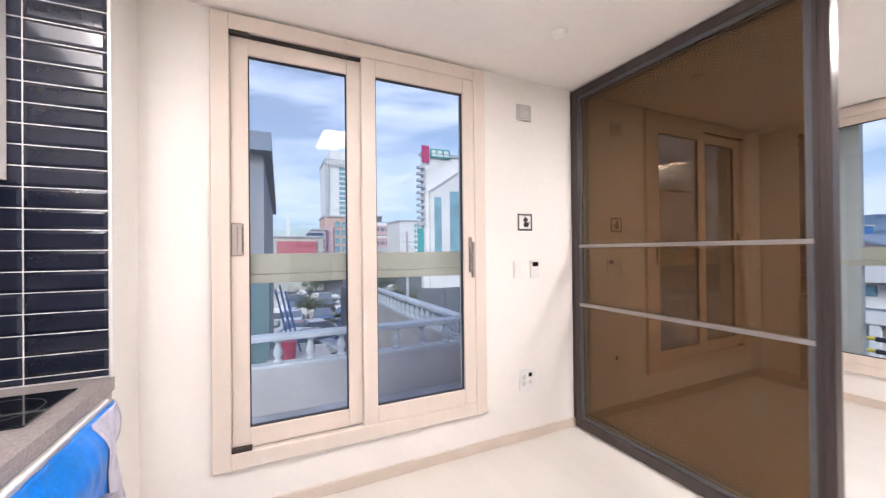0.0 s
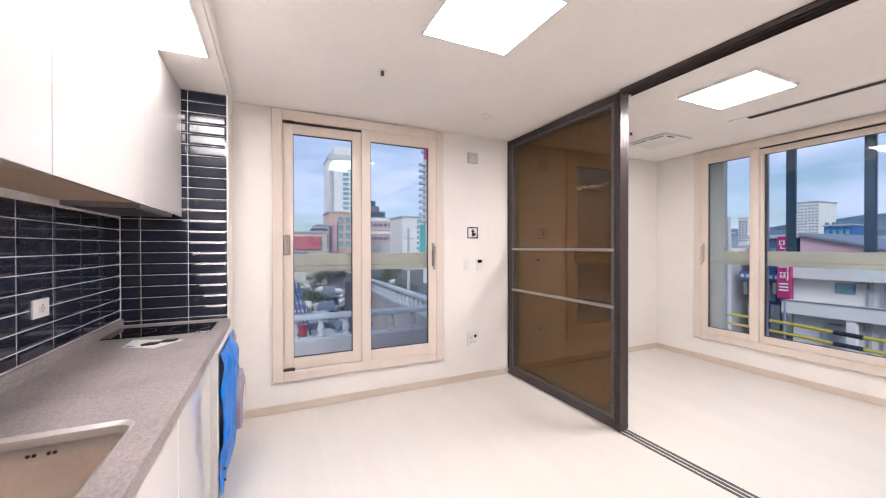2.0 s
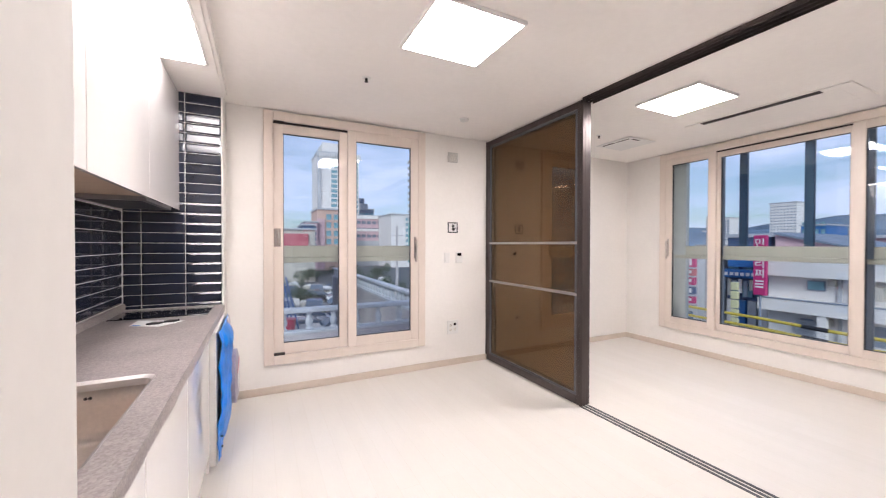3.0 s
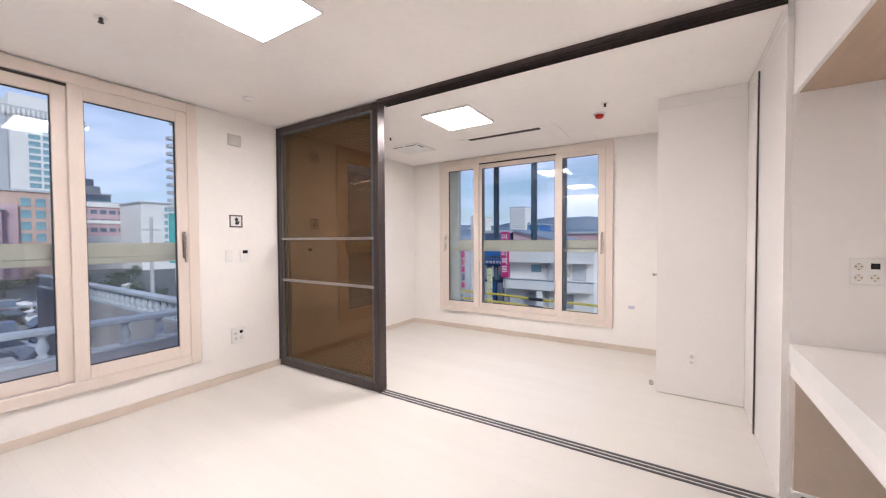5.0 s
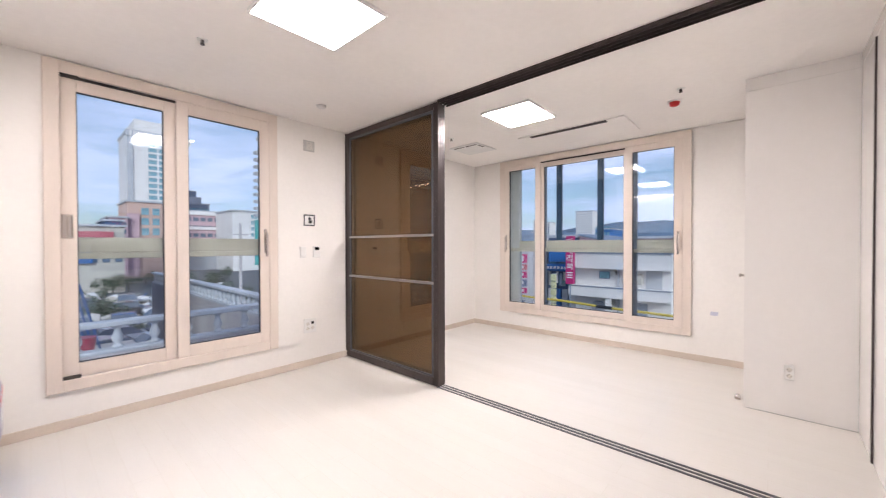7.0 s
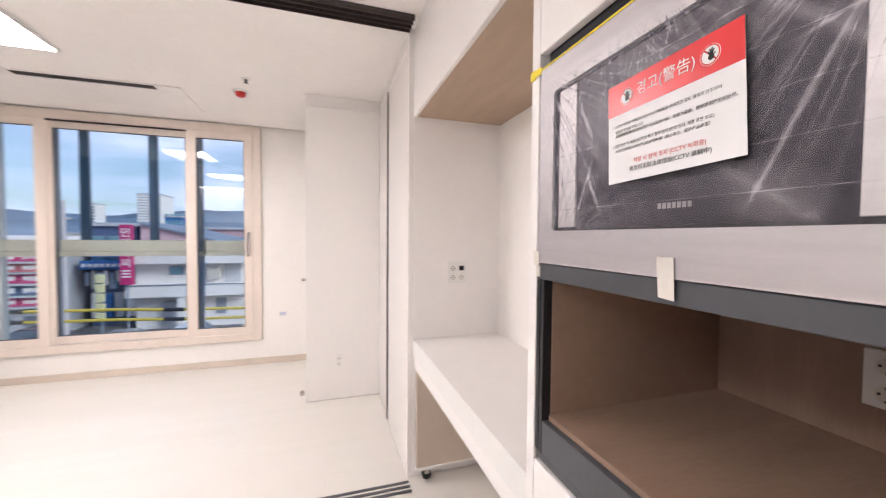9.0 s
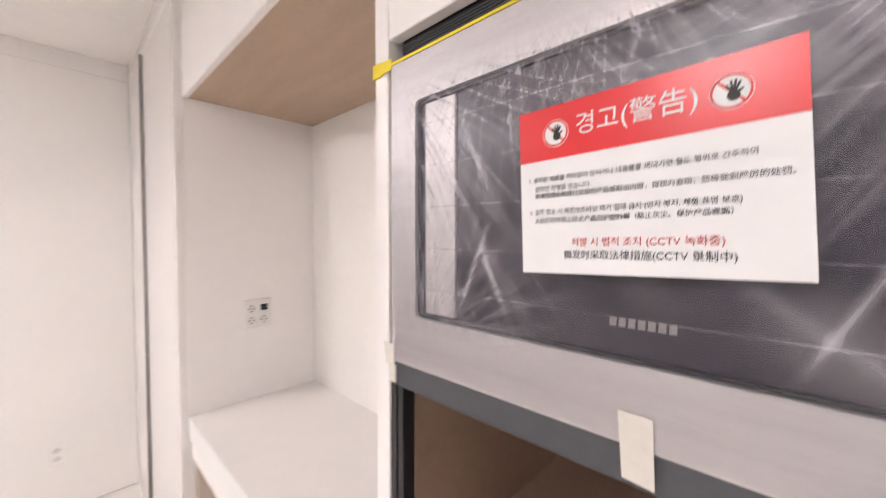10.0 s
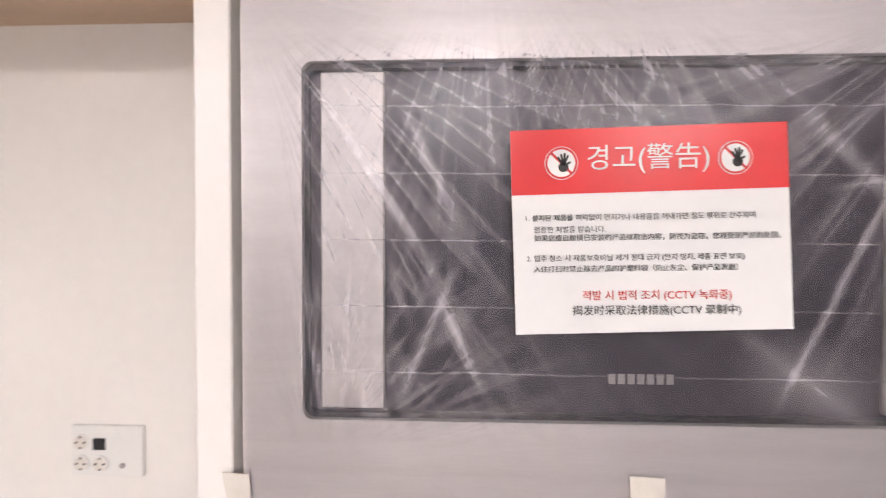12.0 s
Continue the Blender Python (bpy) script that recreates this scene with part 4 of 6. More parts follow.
part("rim", bm, M_DARKGREY, wb, "dark steel rim")
bm = B()
box(bm, 3.900, 3.996, Y_N - 0.002, Y_N - 0.0005, 1.418, 1.508)
part("back", bm, M_WHITE, wb, "pale box back")
bm = B()
cyl(bm, (3.948, Y_N - 0.016, 1.478), 0.013, 0.014, "y", 14)
cyl(bm, (3.952, Y_N - 0.018, 1.446), 0.015, 0.016, "y", 14)
box(bm, 3.943, 3.951, Y_N - 0.012, Y_N - 0.003, 1.43, 1.50, 0.002)
box(bm, 3.960, 3.984, Y_N - 0.009, Y_N - 0.003, 1.456, 1.462, 0.001)
part("wires", bm, M_INK, wb, "black wires")
sw = thing("light_switch", (3.878, Y_N, 1.144), "flat white light switch", "light switch")
bm = B()
box(bm, 3.846, 3.910, Y_N - 0.008, Y_N, 1.090, 1.198, 0.002)
part("plate", bm, M_WHITE, sw)
bm = B()
box(bm, 3.855, 3.901, Y_N - 0.011, Y_N - 0.008, 1.10, 1.188, 0.002)
part("rocker", bm, M_WHITE, sw)
th = thing("thermostat", (4.02, Y_N, 1.148), "white thermostat with a small black display", "thermostat")
bm = B()
box(bm, 3.982, 4.062, Y_N - 0.014, Y_N, 1.088, 1.205, 0.003)
part("case", bm, M_WHITE, th)
bm = B()
box(bm, 3.998, 4.046, Y_N - 0.0155, Y_N - 0.014, 1.163, 1.193)
part("display", bm, M_LCD, th, "small black display")
sg = thing("wall_speaker", (3.944, Y_N, 2.205), "pale grey square wall speaker plate", "speaker")
bm = B()
box(bm, 3.886, 4.004, Y_N - 0.010, Y_N, 2.152, 2.258, 0.003)
part("plate", bm, mat("pale_grey_plastic", (0.50, 0.49, 0.47), 0.5), sg)
for k in range(9):
    bm = B()
    box(bm, 3.915, 3.99, Y_N - 0.0115, Y_N - 0.010, 2.168 + k * 0.009, 2.171 + k * 0.009)
    part("louvre", bm, M_MASK, sg)
bm = B()
box(bm, X_E - 0.006, X_E, 0.395, 0.458, 0.490, 0.528, 0.002)
solid("blank_plate", bm, mat("lilac_plate", (0.55, 0.55, 0.66), 0.4), "small lilac blank plate low on the wall", "wall plate")
bm = B()
lathe(bm, (X_CL + 0.16, 0.185, 0.0), [(0.018, 0), (0.020, 0.02), (0.012, 0.035)], 14)
solid("door_stop", bm, M_CHROME, "small metal door stop on the floor", "door stop", True)
dh = thing("knob_fitting", (X_CL + 0.1, 0.16, 0.98), "small metal knob on the closet side", "knob")
bm = B()
cyl(bm, (X_CL + 0.03, 0.144, 0.98), 0.008, 0.022, "y", 12)
cyl(bm, (X_CL + 0.03, 0.164, 0.98), 0.014, 0.012, "y", 16)
part("knob", bm, M_CHROME, dh)

# ---- on the ceilings ----
for x, y in ((2.77, 2.51), (5.477, 0.53), (5.293, 2.731)):
    sk = thing("sprinkler", (x, y, Z_C), "small sprinkler head in a pale rosette", "sprinkler", "sprinklers of the ceiling")
    bm = B()
    cyl(bm, (x, y, Z_C - 0.004), 0.028, 0.004, "z", 24, 0.030)
    part("rosette", bm, M_WHITE, sk)
    bm = B()
    cyl(bm, (x, y, Z_C - 0.026), 0.009, 0.022, "z", 12)
    cyl(bm, (x, y, Z_C - 0.029), 0.013, 0.003, "z", 16)
    part("head", bm, M_SLOT, sk, "dark metal head")
sd = thing("smoke_detector", (3.785, 2.935, Z_C), "flat white round ceiling detector", "smoke detector")
bm = B()
lathe(bm, (3.785, 2.935, Z_C - 0.028), [(0.028, 0.008), (0.036, 0.012), (0.040, 0.020), (0.044, 0.0275)], 32)
part("cover", bm, M_WHITE, sd, smooth=True)
rd = thing("smoke_detector", (5.735, 0.615, Z_C), "white ceiling detector with a red cap", "smoke detector")
bm = B()
cyl(bm, (5.735, 0.615, Z_C - 0.012), 0.055, 0.0115, "z", 32)
part("base", bm, M_WHITE, rd)
bm = B()
lathe(bm, (5.735, 0.615, Z_C - 0.044), [(0.022, 0), (0.034, 0.008), (0.040, 0.032)], 28)
part("cap", bm, M_DET, rd, "red protective cap", smooth=True)
ac = thing("air_conditioner", (6.09, 1.61, Z_C), "white one-way ceiling air conditioner, flap shut", "air conditioner")
bm = B()
box(bm, 5.80, 6.36, 1.03, 2.16, Z_C - 0.010, Z_C - 0.0005, 0.003)
part("panel", bm, M_CEIL, ac)
# the slot isn't sunk; its shade is this strip's dark colour
bm = B()
box(bm, 5.805, 5.868, 1.20, 2.02, Z_C - 0.014, Z_C - 0.010, 0.001)
part("outlet_slot", bm, M_SLOT, ac, "dark brown strip for the shade in the outlet slot")
bm = B()
box(bm, 5.858, 5.864, 1.205, 2.015, Z_C - 0.0165, Z_C - 0.014, 0.001)
part("flap_edge", bm, M_BAR, ac, "pale flap edge")
bm = B()
box(bm, 5.90, 6.30, 1.12, 2.07, Z_C - 0.0115, Z_C - 0.010, 0.001)
part("intake_grille", bm, M_CEIL, ac)
ev = thing("ceiling_vent", (5.80, 2.80, Z_C), "white square ceiling vent with dark strips for the shade in the slots", "ceiling vent")
bm = B()
box(bm, 5.60, 6.02, 2.60, 3.03, Z_C - 0.012, Z_C - 0.0005, 0.004)
part("plate", bm, M_WHITE, ev)
# raised dark strips carry the shade of the vent's openings
bm = B()
box(bm, 5.640, 5.664, 2.645, 2.80, Z_C - 0.0135, Z_C - 0.012)
box(bm, 5.640, 5.664, 2.83, 2.985, Z_C - 0.0135, Z_C - 0.012)
box(bm, 5.69, 5.80, 2.628, 2.650, Z_C - 0.0135, Z_C - 0.012)
part("slots", bm, M_SLOT, ev, "dark strips for the shade in the slots")

# ---- kitchen ----
W_TOP = 0.835
X_CF = 1.875
Y_C0, Y_C1 = 0.652, 3.146
SX0, SX1, SY0, SY1 = 1.385, 1.795, 0.93, 1.575

# worktop with the hole of the sink
wt = thing("worktop", (1.58, 1.86, 0.79), "speckled grey stone worktop with an upstand", "worktop")
bm = B()
ol = [(X_W + 0.012, Y_C0), (X_CF, Y_C0), (X_CF, Y_C1), (X_W + 0.012, Y_C1)]
il = rounded(SX0, SX1, SY0, SY1, 0.045)
lo_o, hi_o, lo_i, hi_i = ([bm.verts.new((x, y, z)) for x, y in pts] for pts, z in ((ol, W_TOP - 0.045), (ol, W_TOP), (il, W_TOP - 0.045), (il, W_TOP)))
for lo, hi in ((lo_o, hi_o), (lo_i, hi_i)):
    for k in range(len(lo)):
        j = (k + 1) % len(lo)
        bm.faces.new((lo[k], lo[j], hi[j], hi[k]))
for rim in (lo_o + lo_i, hi_o + hi_i):
    rim_set = set(rim)
    bmesh.ops.triangle_fill(bm, use_beauty=True, edges=[e for e in bm.edges if e.verts[0] in rim_set and e.verts[1] in rim_set])
bmesh.ops.recalc_face_normals(bm, faces=bm.faces)
part("slab", bm, M_STONE, wt)
bm = B()
box(bm, X_W + 0.010, X_W + 0.028, Y_C0, Y_C1, W_TOP + 0.0005, W_TOP + 0.045, 0.002)
part("upstand", bm, M_STONE, wt)
bm = B()
box(bm, X_W + 0.0285, X_W + 0.05, 1.75, 2.28, W_TOP + 0.0005, W_TOP + 0.012, 0.002)
part("ledge", bm, M_STONE, wt)

sk = thing("sink", (1.59, 1.25, 0.66), "brushed steel sink with rounded corners, set under the worktop", "sink")


def bowl(bm, x0, x1, y0, y1, z1, z0, r, n=6):
    levels = [(-0.002, z1, r), (0.0, z1 - 0.012, r), (0.010, z1 - 0.018, r), (0.012, z1 - 0.06, r), (0.016, z0 + 0.035, r), (0.026, z0 + 0.010, r * 0.9), (0.05, z0, r * 0.7)]
    prev = None
    for inset, z, rr in levels:
        cur = [bm.verts.new((x, y, z)) for x, y in rounded(x0 + inset, x1 - inset, y0 + inset, y1 - inset, rr, n)]
        if prev:
            k = len(cur)
            for i in range(k):
                bm.faces.new((prev[i], cur[i], cur[(i + 1) % k], prev[(i + 1) % k]))
        prev = cur
    bm.faces.new(prev)
    return bm


bm = bowl(B(), SX0 - 0.004, SX1 + 0.004, SY0 - 0.004, SY1 + 0.004, W_TOP - 0.013, W_TOP - 0.20, 0.05)
bmesh.ops.recalc_face_normals(bm, faces=bm.faces)
bmesh.ops.reverse_faces(bm, faces=bm.faces)
bowl_ob = part("bowl", bm, M_SINK, sk, smooth=True)
sm = bowl_ob.modifiers.new("thickness", "SOLIDIFY")
sm.thickness = 0.0012
bm = B()
outer = rounded(SX0 - 0.0, SX1 + 0.0, SY0, SY1, 0.045)
inner = rounded(SX0 + 0.012, SX1 - 0.012, SY0 + 0.012, SY1 - 0.012, 0.04)
rows = [[bm.verts.new((x, y, z)) for x, y in pts] for pts, z in ((outer, W_TOP + 0.001), (outer, W_TOP - 0.014), (inner, W_TOP - 0.030), (inner, W_TOP - 0.008))]
for a, b in zip(rows, rows[1:] + rows[:1]):
    for i in range(len(outer)):
        j = (i + 1) % len(outer)
        bm.faces.new((a[i], a[j], b[j], b[i]))
bmesh.ops.recalc_face_normals(bm, faces=bm.faces)
part("rim", bm, M_STEEL, sk)
# holes are not cut: dark discs show the shade inside them
for k in (-2.2, -1.2, 1.2, 2.2):
    bm = B()
    cyl(bm, (1.59 + k * 0.012, SY1 - 0.009, W_TOP - 0.055), 0.005, 0.003, "y", 12)
    part("overflow_hole", bm, M_INK, sk, "dark disc for the shade in the overflow hole")
bm = B()
cyl(bm, (1.59, 1.25, W_TOP - 0.1985), 0.05, 0.004, "z", 28)
part("drain", bm, M_CHROME, sk)

hob = thing("hob", (1.57, 2.88, W_TOP), "black glass built-in cooktop", "cooktop")
bm = B()
box(bm, 1.315, 1.815, 2.745, 3.035, W_TOP + 0.0005, W_TOP + 0.006, 0.002)
part("glass_top", bm, M_HOB, hob)
for x, y, r in ((1.44, 2.89, 0.085), (1.69, 2.89, 0.10)):
    bm = B()
    a = [(x + r * math.cos(radians(k * 8)), y + r * math.sin(radians(k * 8))) for k in range(45)]
    b = [(x + (r - 0.002) * math.cos(radians(k * 8)), y + (r - 0.002) * math.sin(radians(k * 8))) for k in range(45)]
    rr = [[bm.verts.new((p[0], p[1], z)) for p in pts] for pts, z in ((a, W_TOP + 0.0061), (a, W_TOP + 0.0065), (b, W_TOP + 0.0065), (b, W_TOP + 0.0061))]
    for p, q in zip(rr, rr[1:] + rr[:1]):
        for i in range(45):
            bm.faces.new((p[i], p[(i + 1) % 45], q[(i + 1) % 45], q[i]))
    part("ring", bm, M_DARKGREY, hob, "thin grey cooking zone ring")

pp = thing("leaflet", (1.58, 2.56, W_TOP), "white leaflet lying on the worktop", "leaflet")
bm = B()
prism(bm, [(1.471, 2.532), (1.62, 2.45), (1.715, 2.586), (1.473, 2.697)][::-1], "z", W_TOP + 0.0005, W_TOP + 0.0015)
part("sheet", bm, M_PAPER, pp)
bm = B()
prism(bm, [(1.478, 2.535), (1.515, 2.515), (1.525, 2.53), (1.486, 2.552)][::-1], "z", W_TOP + 0.0016, W_TOP + 0.0019)
part("print", bm, M_BLUE, pp, "blue printed patch")
for x, y in ((1.585, 2.535), (1.655, 2.575)):
    bm = B()
    prism(bm, [(x - 0.035, y - 0.02), (x + 0.02, y - 0.018), (x + 0.035, y + 0.012), (x - 0.01, y + 0.016)], "z", W_TOP + 0.002, W_TOP + 0.012)
    solid("cable_cover", bm, M_INK, "small black plastic piece lying on the leaflet", "plastic part")

# base cabinets
for i, (a, b) in enumerate(((0.652, 1.15), (1.153, 1.745), (1.748, 2.40))):
    cb = thing("base_cabinet", ((X_W + X_CF) / 2, (a + b) / 2, 0), "white gloss base cabinet under the stone worktop", "cabinet", "base cabinets of the kitchen")
    bm = B()
    box(bm, X_W + 0.003, 1.832, a, b, 0.10, 0.62)
    part("body", bm, M_WHITE, cb)
    bm = B()
    box(bm, 1.833, 1.852, a + 0.001, b - 0.001, 0.105, 0.765, 0.0015)
    part("door", bm, M_GLOSS, cb)
    bm = B()
    box(bm, 1.79, 1.80, a, b, 0, 0.10)
    part("plinth", bm, M_WHITE, cb)
bm = B()
box(bm, X_W + 0.003, 1.852, 2.403, 2.42, 0, 0.785, 0.001)
solid("end_panel", bm, M_GLOSS, "white panel between the base cabinets and the washing machine", "panel")

# wall cabinets
U0, U1 = 1.522, 2.358
X_UF = 1.602
for i, (a, b) in enumerate(((0.652, 1.085), (1.087, 1.603), (1.605, 2.37), (2.372, 3.143))):
    cb = thing("wall_cabinet", ((X_W + X_UF) / 2, (a + b) / 2, U0), "white high-gloss wall cabinet over the dark tiles", "cabinet", "wall cabinets of the kitchen")
    bm = B()
    box(bm, X_W + 0.012, X_UF - 0.019, a, b, U0 + 0.012, U1 - 0.02, 0.001)
    part("body", bm, M_BEIGE, cb, "cabinet body with a brown underside")
    bm = B()
    if i < 2:
        box(bm, X_UF - 0.018, X_UF, a + 0.001, b - 0.001, U0, U1 - 0.012, 0.0015)
    else:
        box(bm, X_UF - 0.018, X_UF, a + 0.0003, b - 0.0003, U0, U1 - 0.012, 0.0003)
    part("door", bm, M_GLOSS, cb)
hd_ = thing("cooker_hood", (1.42, 2.75, U0), "slim dark grey cooker hood under the wall cabinets", "cooker hood")
bm = B()
box(bm, X_W + 0.02, X_UF - 0.025, 2.42, 3.02, U0 - 0.012, U0 + 0.0115, 0.002)
part("body", bm, M_BAR, hd_)
bm = B()
box(bm, X_W + 0.05, X_UF - 0.05, 2.46, 2.98, U0 - 0.0145, U0 - 0.012, 0.001)
part("filter", bm, M_DARKGREY, hd_, "dark filter")

# washing machine in its blue film
wm = thing("washing_machine", (1.58, 2.78, 0), "white washing machine still in blue protective film under the worktop", "washing machine")
VY0, VY1 = 2.425, 3.06
bm = B()
box(bm, 1.30, 1.888, VY0, VY1, 0.02, 0.785, 0.006, 2)
part("body", bm, M_WHITE, wm)
for y in (VY0 + 0.05, VY1 - 0.05):
    for x in (1.36, 1.825):
        bm = B()
        cyl(bm, (x, y, 0.0), 0.024, 0.021, "z", 16)
        part("foot", bm, M_BLACK, wm, "black foot")


def front_x(y, z):
    """The bulging front: it swells round the door and leans out at the top."""
    dy, dz = y - (VY0 + VY1) / 2, z - 0.42
    r = math.hypot(dy, dz)
    x = 1.897 + 0.060 * max(0.0, 1 - (r / 0.36) ** 2) ** 0.7
    x += 0.018 * math.exp(-((z - 0.70) / 0.07) ** 2)
    x += 0.010 * noise.noise(Vector((y * 9, z * 6, 1.3))) + 0.006 * noise.noise(Vector((y * 26, z * 17, 3.0)))
    return x


def skin(y0, y1, z0, z1, off, ny=44, nz=56):
    bm = B()
    g = []
    for j in range(nz + 1):
        z = z0 + (z1 - z0) * j / nz
        g.append([bm.verts.new((front_x(y0 + (y1 - y0) * i / ny, z) + off, y0 + (y1 - y0) * i / ny, z)) for i in range(ny + 1)])
    for j in range(nz):
        for i in range(ny):
            bm.faces.new((g[j][i], g[j][i + 1], g[j + 1][i + 1], g[j + 1][i]))
    return bm


fl_ob = part("blue_film", skin(VY0 - 0.004, VY1 + 0.002, 0.045, 0.782, 0.0), M_BLUE, wm, "shiny blue protective film", smooth=True)
fl_ob.modifiers.new("thickness", "SOLIDIFY").thickness = 0.002
bm = B()
cyl(bm, (1.885, (VY0 + VY1) / 2 + 0.02, 0.42), 0.18, 0.085, "x", 48, 0.17)
cyl(bm, (1.970, (VY0 + VY1) / 2 + 0.02, 0.42), 0.17, 0.012, "x", 48, 0.12)
wd = part("door", bm, M_GREYDOOR, wm, "dark grey round door", smooth=False)
WY = (VY0 + VY1) / 2
bm = prism(B(), [(WY - 0.09, 0.36), (WY + 0.07, 0.36), (WY + 0.07, 0.50), (WY - 0.09, 0.46)], "x", 1.9821, 1.9831)
part("door_sticker", bm, M_PAPER, wd, "white paper label on the door")
bm = prism(B(), [(WY - 0.09, 0.46), (WY + 0.07, 0.50), (WY + 0.07, 0.53), (WY - 0.09, 0.49)], "x", 1.9821, 1.9831)
part("sticker_band", bm, M_DET, wd, "red band of the label")
for z in (0.16, 0.10):
    bm = B()
    cyl(bm, (1.902, VY0 + 0.06, z), 0.006, 0.012, "x", 10)
    part("screw_cap", bm, M_INK, wm, "small dark screw cap")
bm = B()
cyl(bm, (1.905, 2.80, 0.685), 0.033, 0.035, "x", 32, 0.028)
part("dial", bm, M_BLUE, wm, "dial under the blue film", smooth=True)
fc = part("cloudy_film", skin(VY1 - 0.20, VY1 + 0.004, 0.30, 0.775, 0.004, 16, 34), M_LILAC, wm, "cloudy loose plastic film", smooth=True)
fc.modifiers.new("thickness", "SOLIDIFY").thickness = 0.001

# ---- outside: ground, terrace, city ----
Z_G = -5.5
setting("ground", box(B(), -1500, 1500, -1500, 1500, Z_G - 0.5, Z_G), M_ASPH)
# distance haze is put into the hills' blue base colour
M_HILL = mat("far_hill_haze", (0.17, 0.24, 0.32), 0.95, var=0.25, scale=0.004)
bm = B()
for base, dist, hgt, seed in ((-60, 1300, 95, 3.1), (-60, 1000, 55, 8.4)):
    prev = None
    for k in range(121):
        a = radians(-40 + 170 * k / 120)
        h = hgt * (0.55 + 0.75 * noise.noise(Vector((k * 0.055, seed, 0))) + 0.14 * noise.noise(Vector((k * 0.33, seed, 2))))
        p, q = Vector((dist * math.sin(a), dist * math.cos(a), Z_G)), Vector(((dist + 120) * math.sin(a), (dist + 120) * math.cos(a), max(Z_G + 4, h)))
        cur = [bm.verts.new(p), bm.verts.new(q), bm.verts.new(q + Vector((60 * math.sin(a), 60 * math.cos(a), -30 - h)))]
        if prev:
            bm.faces.new((prev[0], cur[0], cur[1], prev[1]))
            bm.faces.new((prev[1], cur[1], cur[2], prev[2]))
        prev = cur
setting("backdrop", bm, M_HILL, "far hills tinted blue for the haze", smooth=True)

# our own building under the rooms, and its terrace
bm = B()
box(bm, X_W - T, X_E + T, -1.3, Y_N + T, Z_G, -0.13)
setting("wall_lower", bm, M_CONC2)
bm = B()
box(bm, -6, 5.75, Y_N + T + 0.002, 7.4, -1.15, -0.95)
setting("terrace", bm, M_ROOFTERR)
bm = B()
box(bm, -6, 5.75, 7.18, 7.4, Z_G, -1.152)
box(bm, 5.55, 5.75, Y_N + T + 0.002, 7.18, Z_G, -1.152)
setting("wall_terrace", bm, M_CONC2)
bm = B()
box(bm, -6, 5.36, 7.04, 7.22, -0.949, -0.33, 0.004)
box(bm, 5.36, 5.54, 3.9, 7.22, -0.949, -0.33, 0.004)
setting("wall_parapet", bm, M_CONC2)

BAL = [(0.055, 0), (0.055, 0.03), (0.038, 0.045), (0.030, 0.06), (0.050, 0.11), (0.056, 0.15), (0.040, 0.21), (0.028, 0.27), (0.040, 0.29), (0.055, 0.30), (0.055, 0.325)]


def balustrade(label, x0, y0, x1, y1, z0, step):
    """A cast balustrade from one end to the other, its foot at z0."""
    t = thing("balustrade", ((x0 + x1) / 2, (y0 + y1) / 2, z0), label, "balustrade")
    along_x = abs(x1 - x0) > abs(y1 - y0)
    w = 0.10
    for nm, a, b, ww in (("plinth", 0, 0.055, w), ("handrail", 0.38, 0.455, w + 0.015)):
        bm = B()
        if along_x:
            box(bm, x0, x1, y0 - ww, y0 + ww, z0 + a, z0 + b, 0.012)
        else:
            box(bm, x0 - ww, x0 + ww, y0, y1, z0 + a, z0 + b, 0.012)
        part(nm, bm, M_CONC, t)
    n = max(2, int(math.hypot(x1 - x0, y1 - y0) / step))
    me = mesh_of("baluster", lathe(B(), (0, 0, 0), [(r * 1.25, h) for r, h in BAL], 10), M_CONC, True)
    for k in range(n):
        f = (k + 0.5) / n
        ob = new("baluster", me)
        ob.parent = t
        ob.location = Vector((x0 + (x1 - x0) * f, y0 + (y1 - y0) * f, z0 + 0.0551)) - ORIGIN[t]
    return t


balustrade("pale cast concrete balustrade on the terrace parapet", -6, 7.13, 5.30, 7.13, -0.3295, 0.42)
balustrade("pale cast concrete balustrade running away from the terrace", 5.45, 7.30, 5.45, 19.0, -0.3295, 0.32)
balustrade("pale cast concrete balustrade at the terrace's side", 5.45, 3.95, 5.45, 7.0, -0.3295, 0.42)
bm = B()
box(bm, 5.35, 5.55, 7.23, 19.0, Z_G, -0.33)
setting("wall_yard", bm, M_CONC2)
# red basket and blue tube frames standing on the terrace
bm = B()
box(bm, 2.30, 3.5, 8.7, 10.2, Z_G, -0.80)
solid("neighbour_balcony", bm, M_CONC2, "small grey concrete balcony of the neighbour house", "balcony")
rb = thing("laundry_basket", (2.70, 9.2, -0.799), "red plastic tub standing on the neighbour's balcony", "basket")
bm = B()
lathe(bm, (2.70, 9.2, -0.799), [(0.12, 0), (0.15, 0.33), (0.16, 0.36)], 24)
part("tub", bm, mat("red_plastic", (0.35, 0.03, 0.08), 0.4), rb, smooth=False)
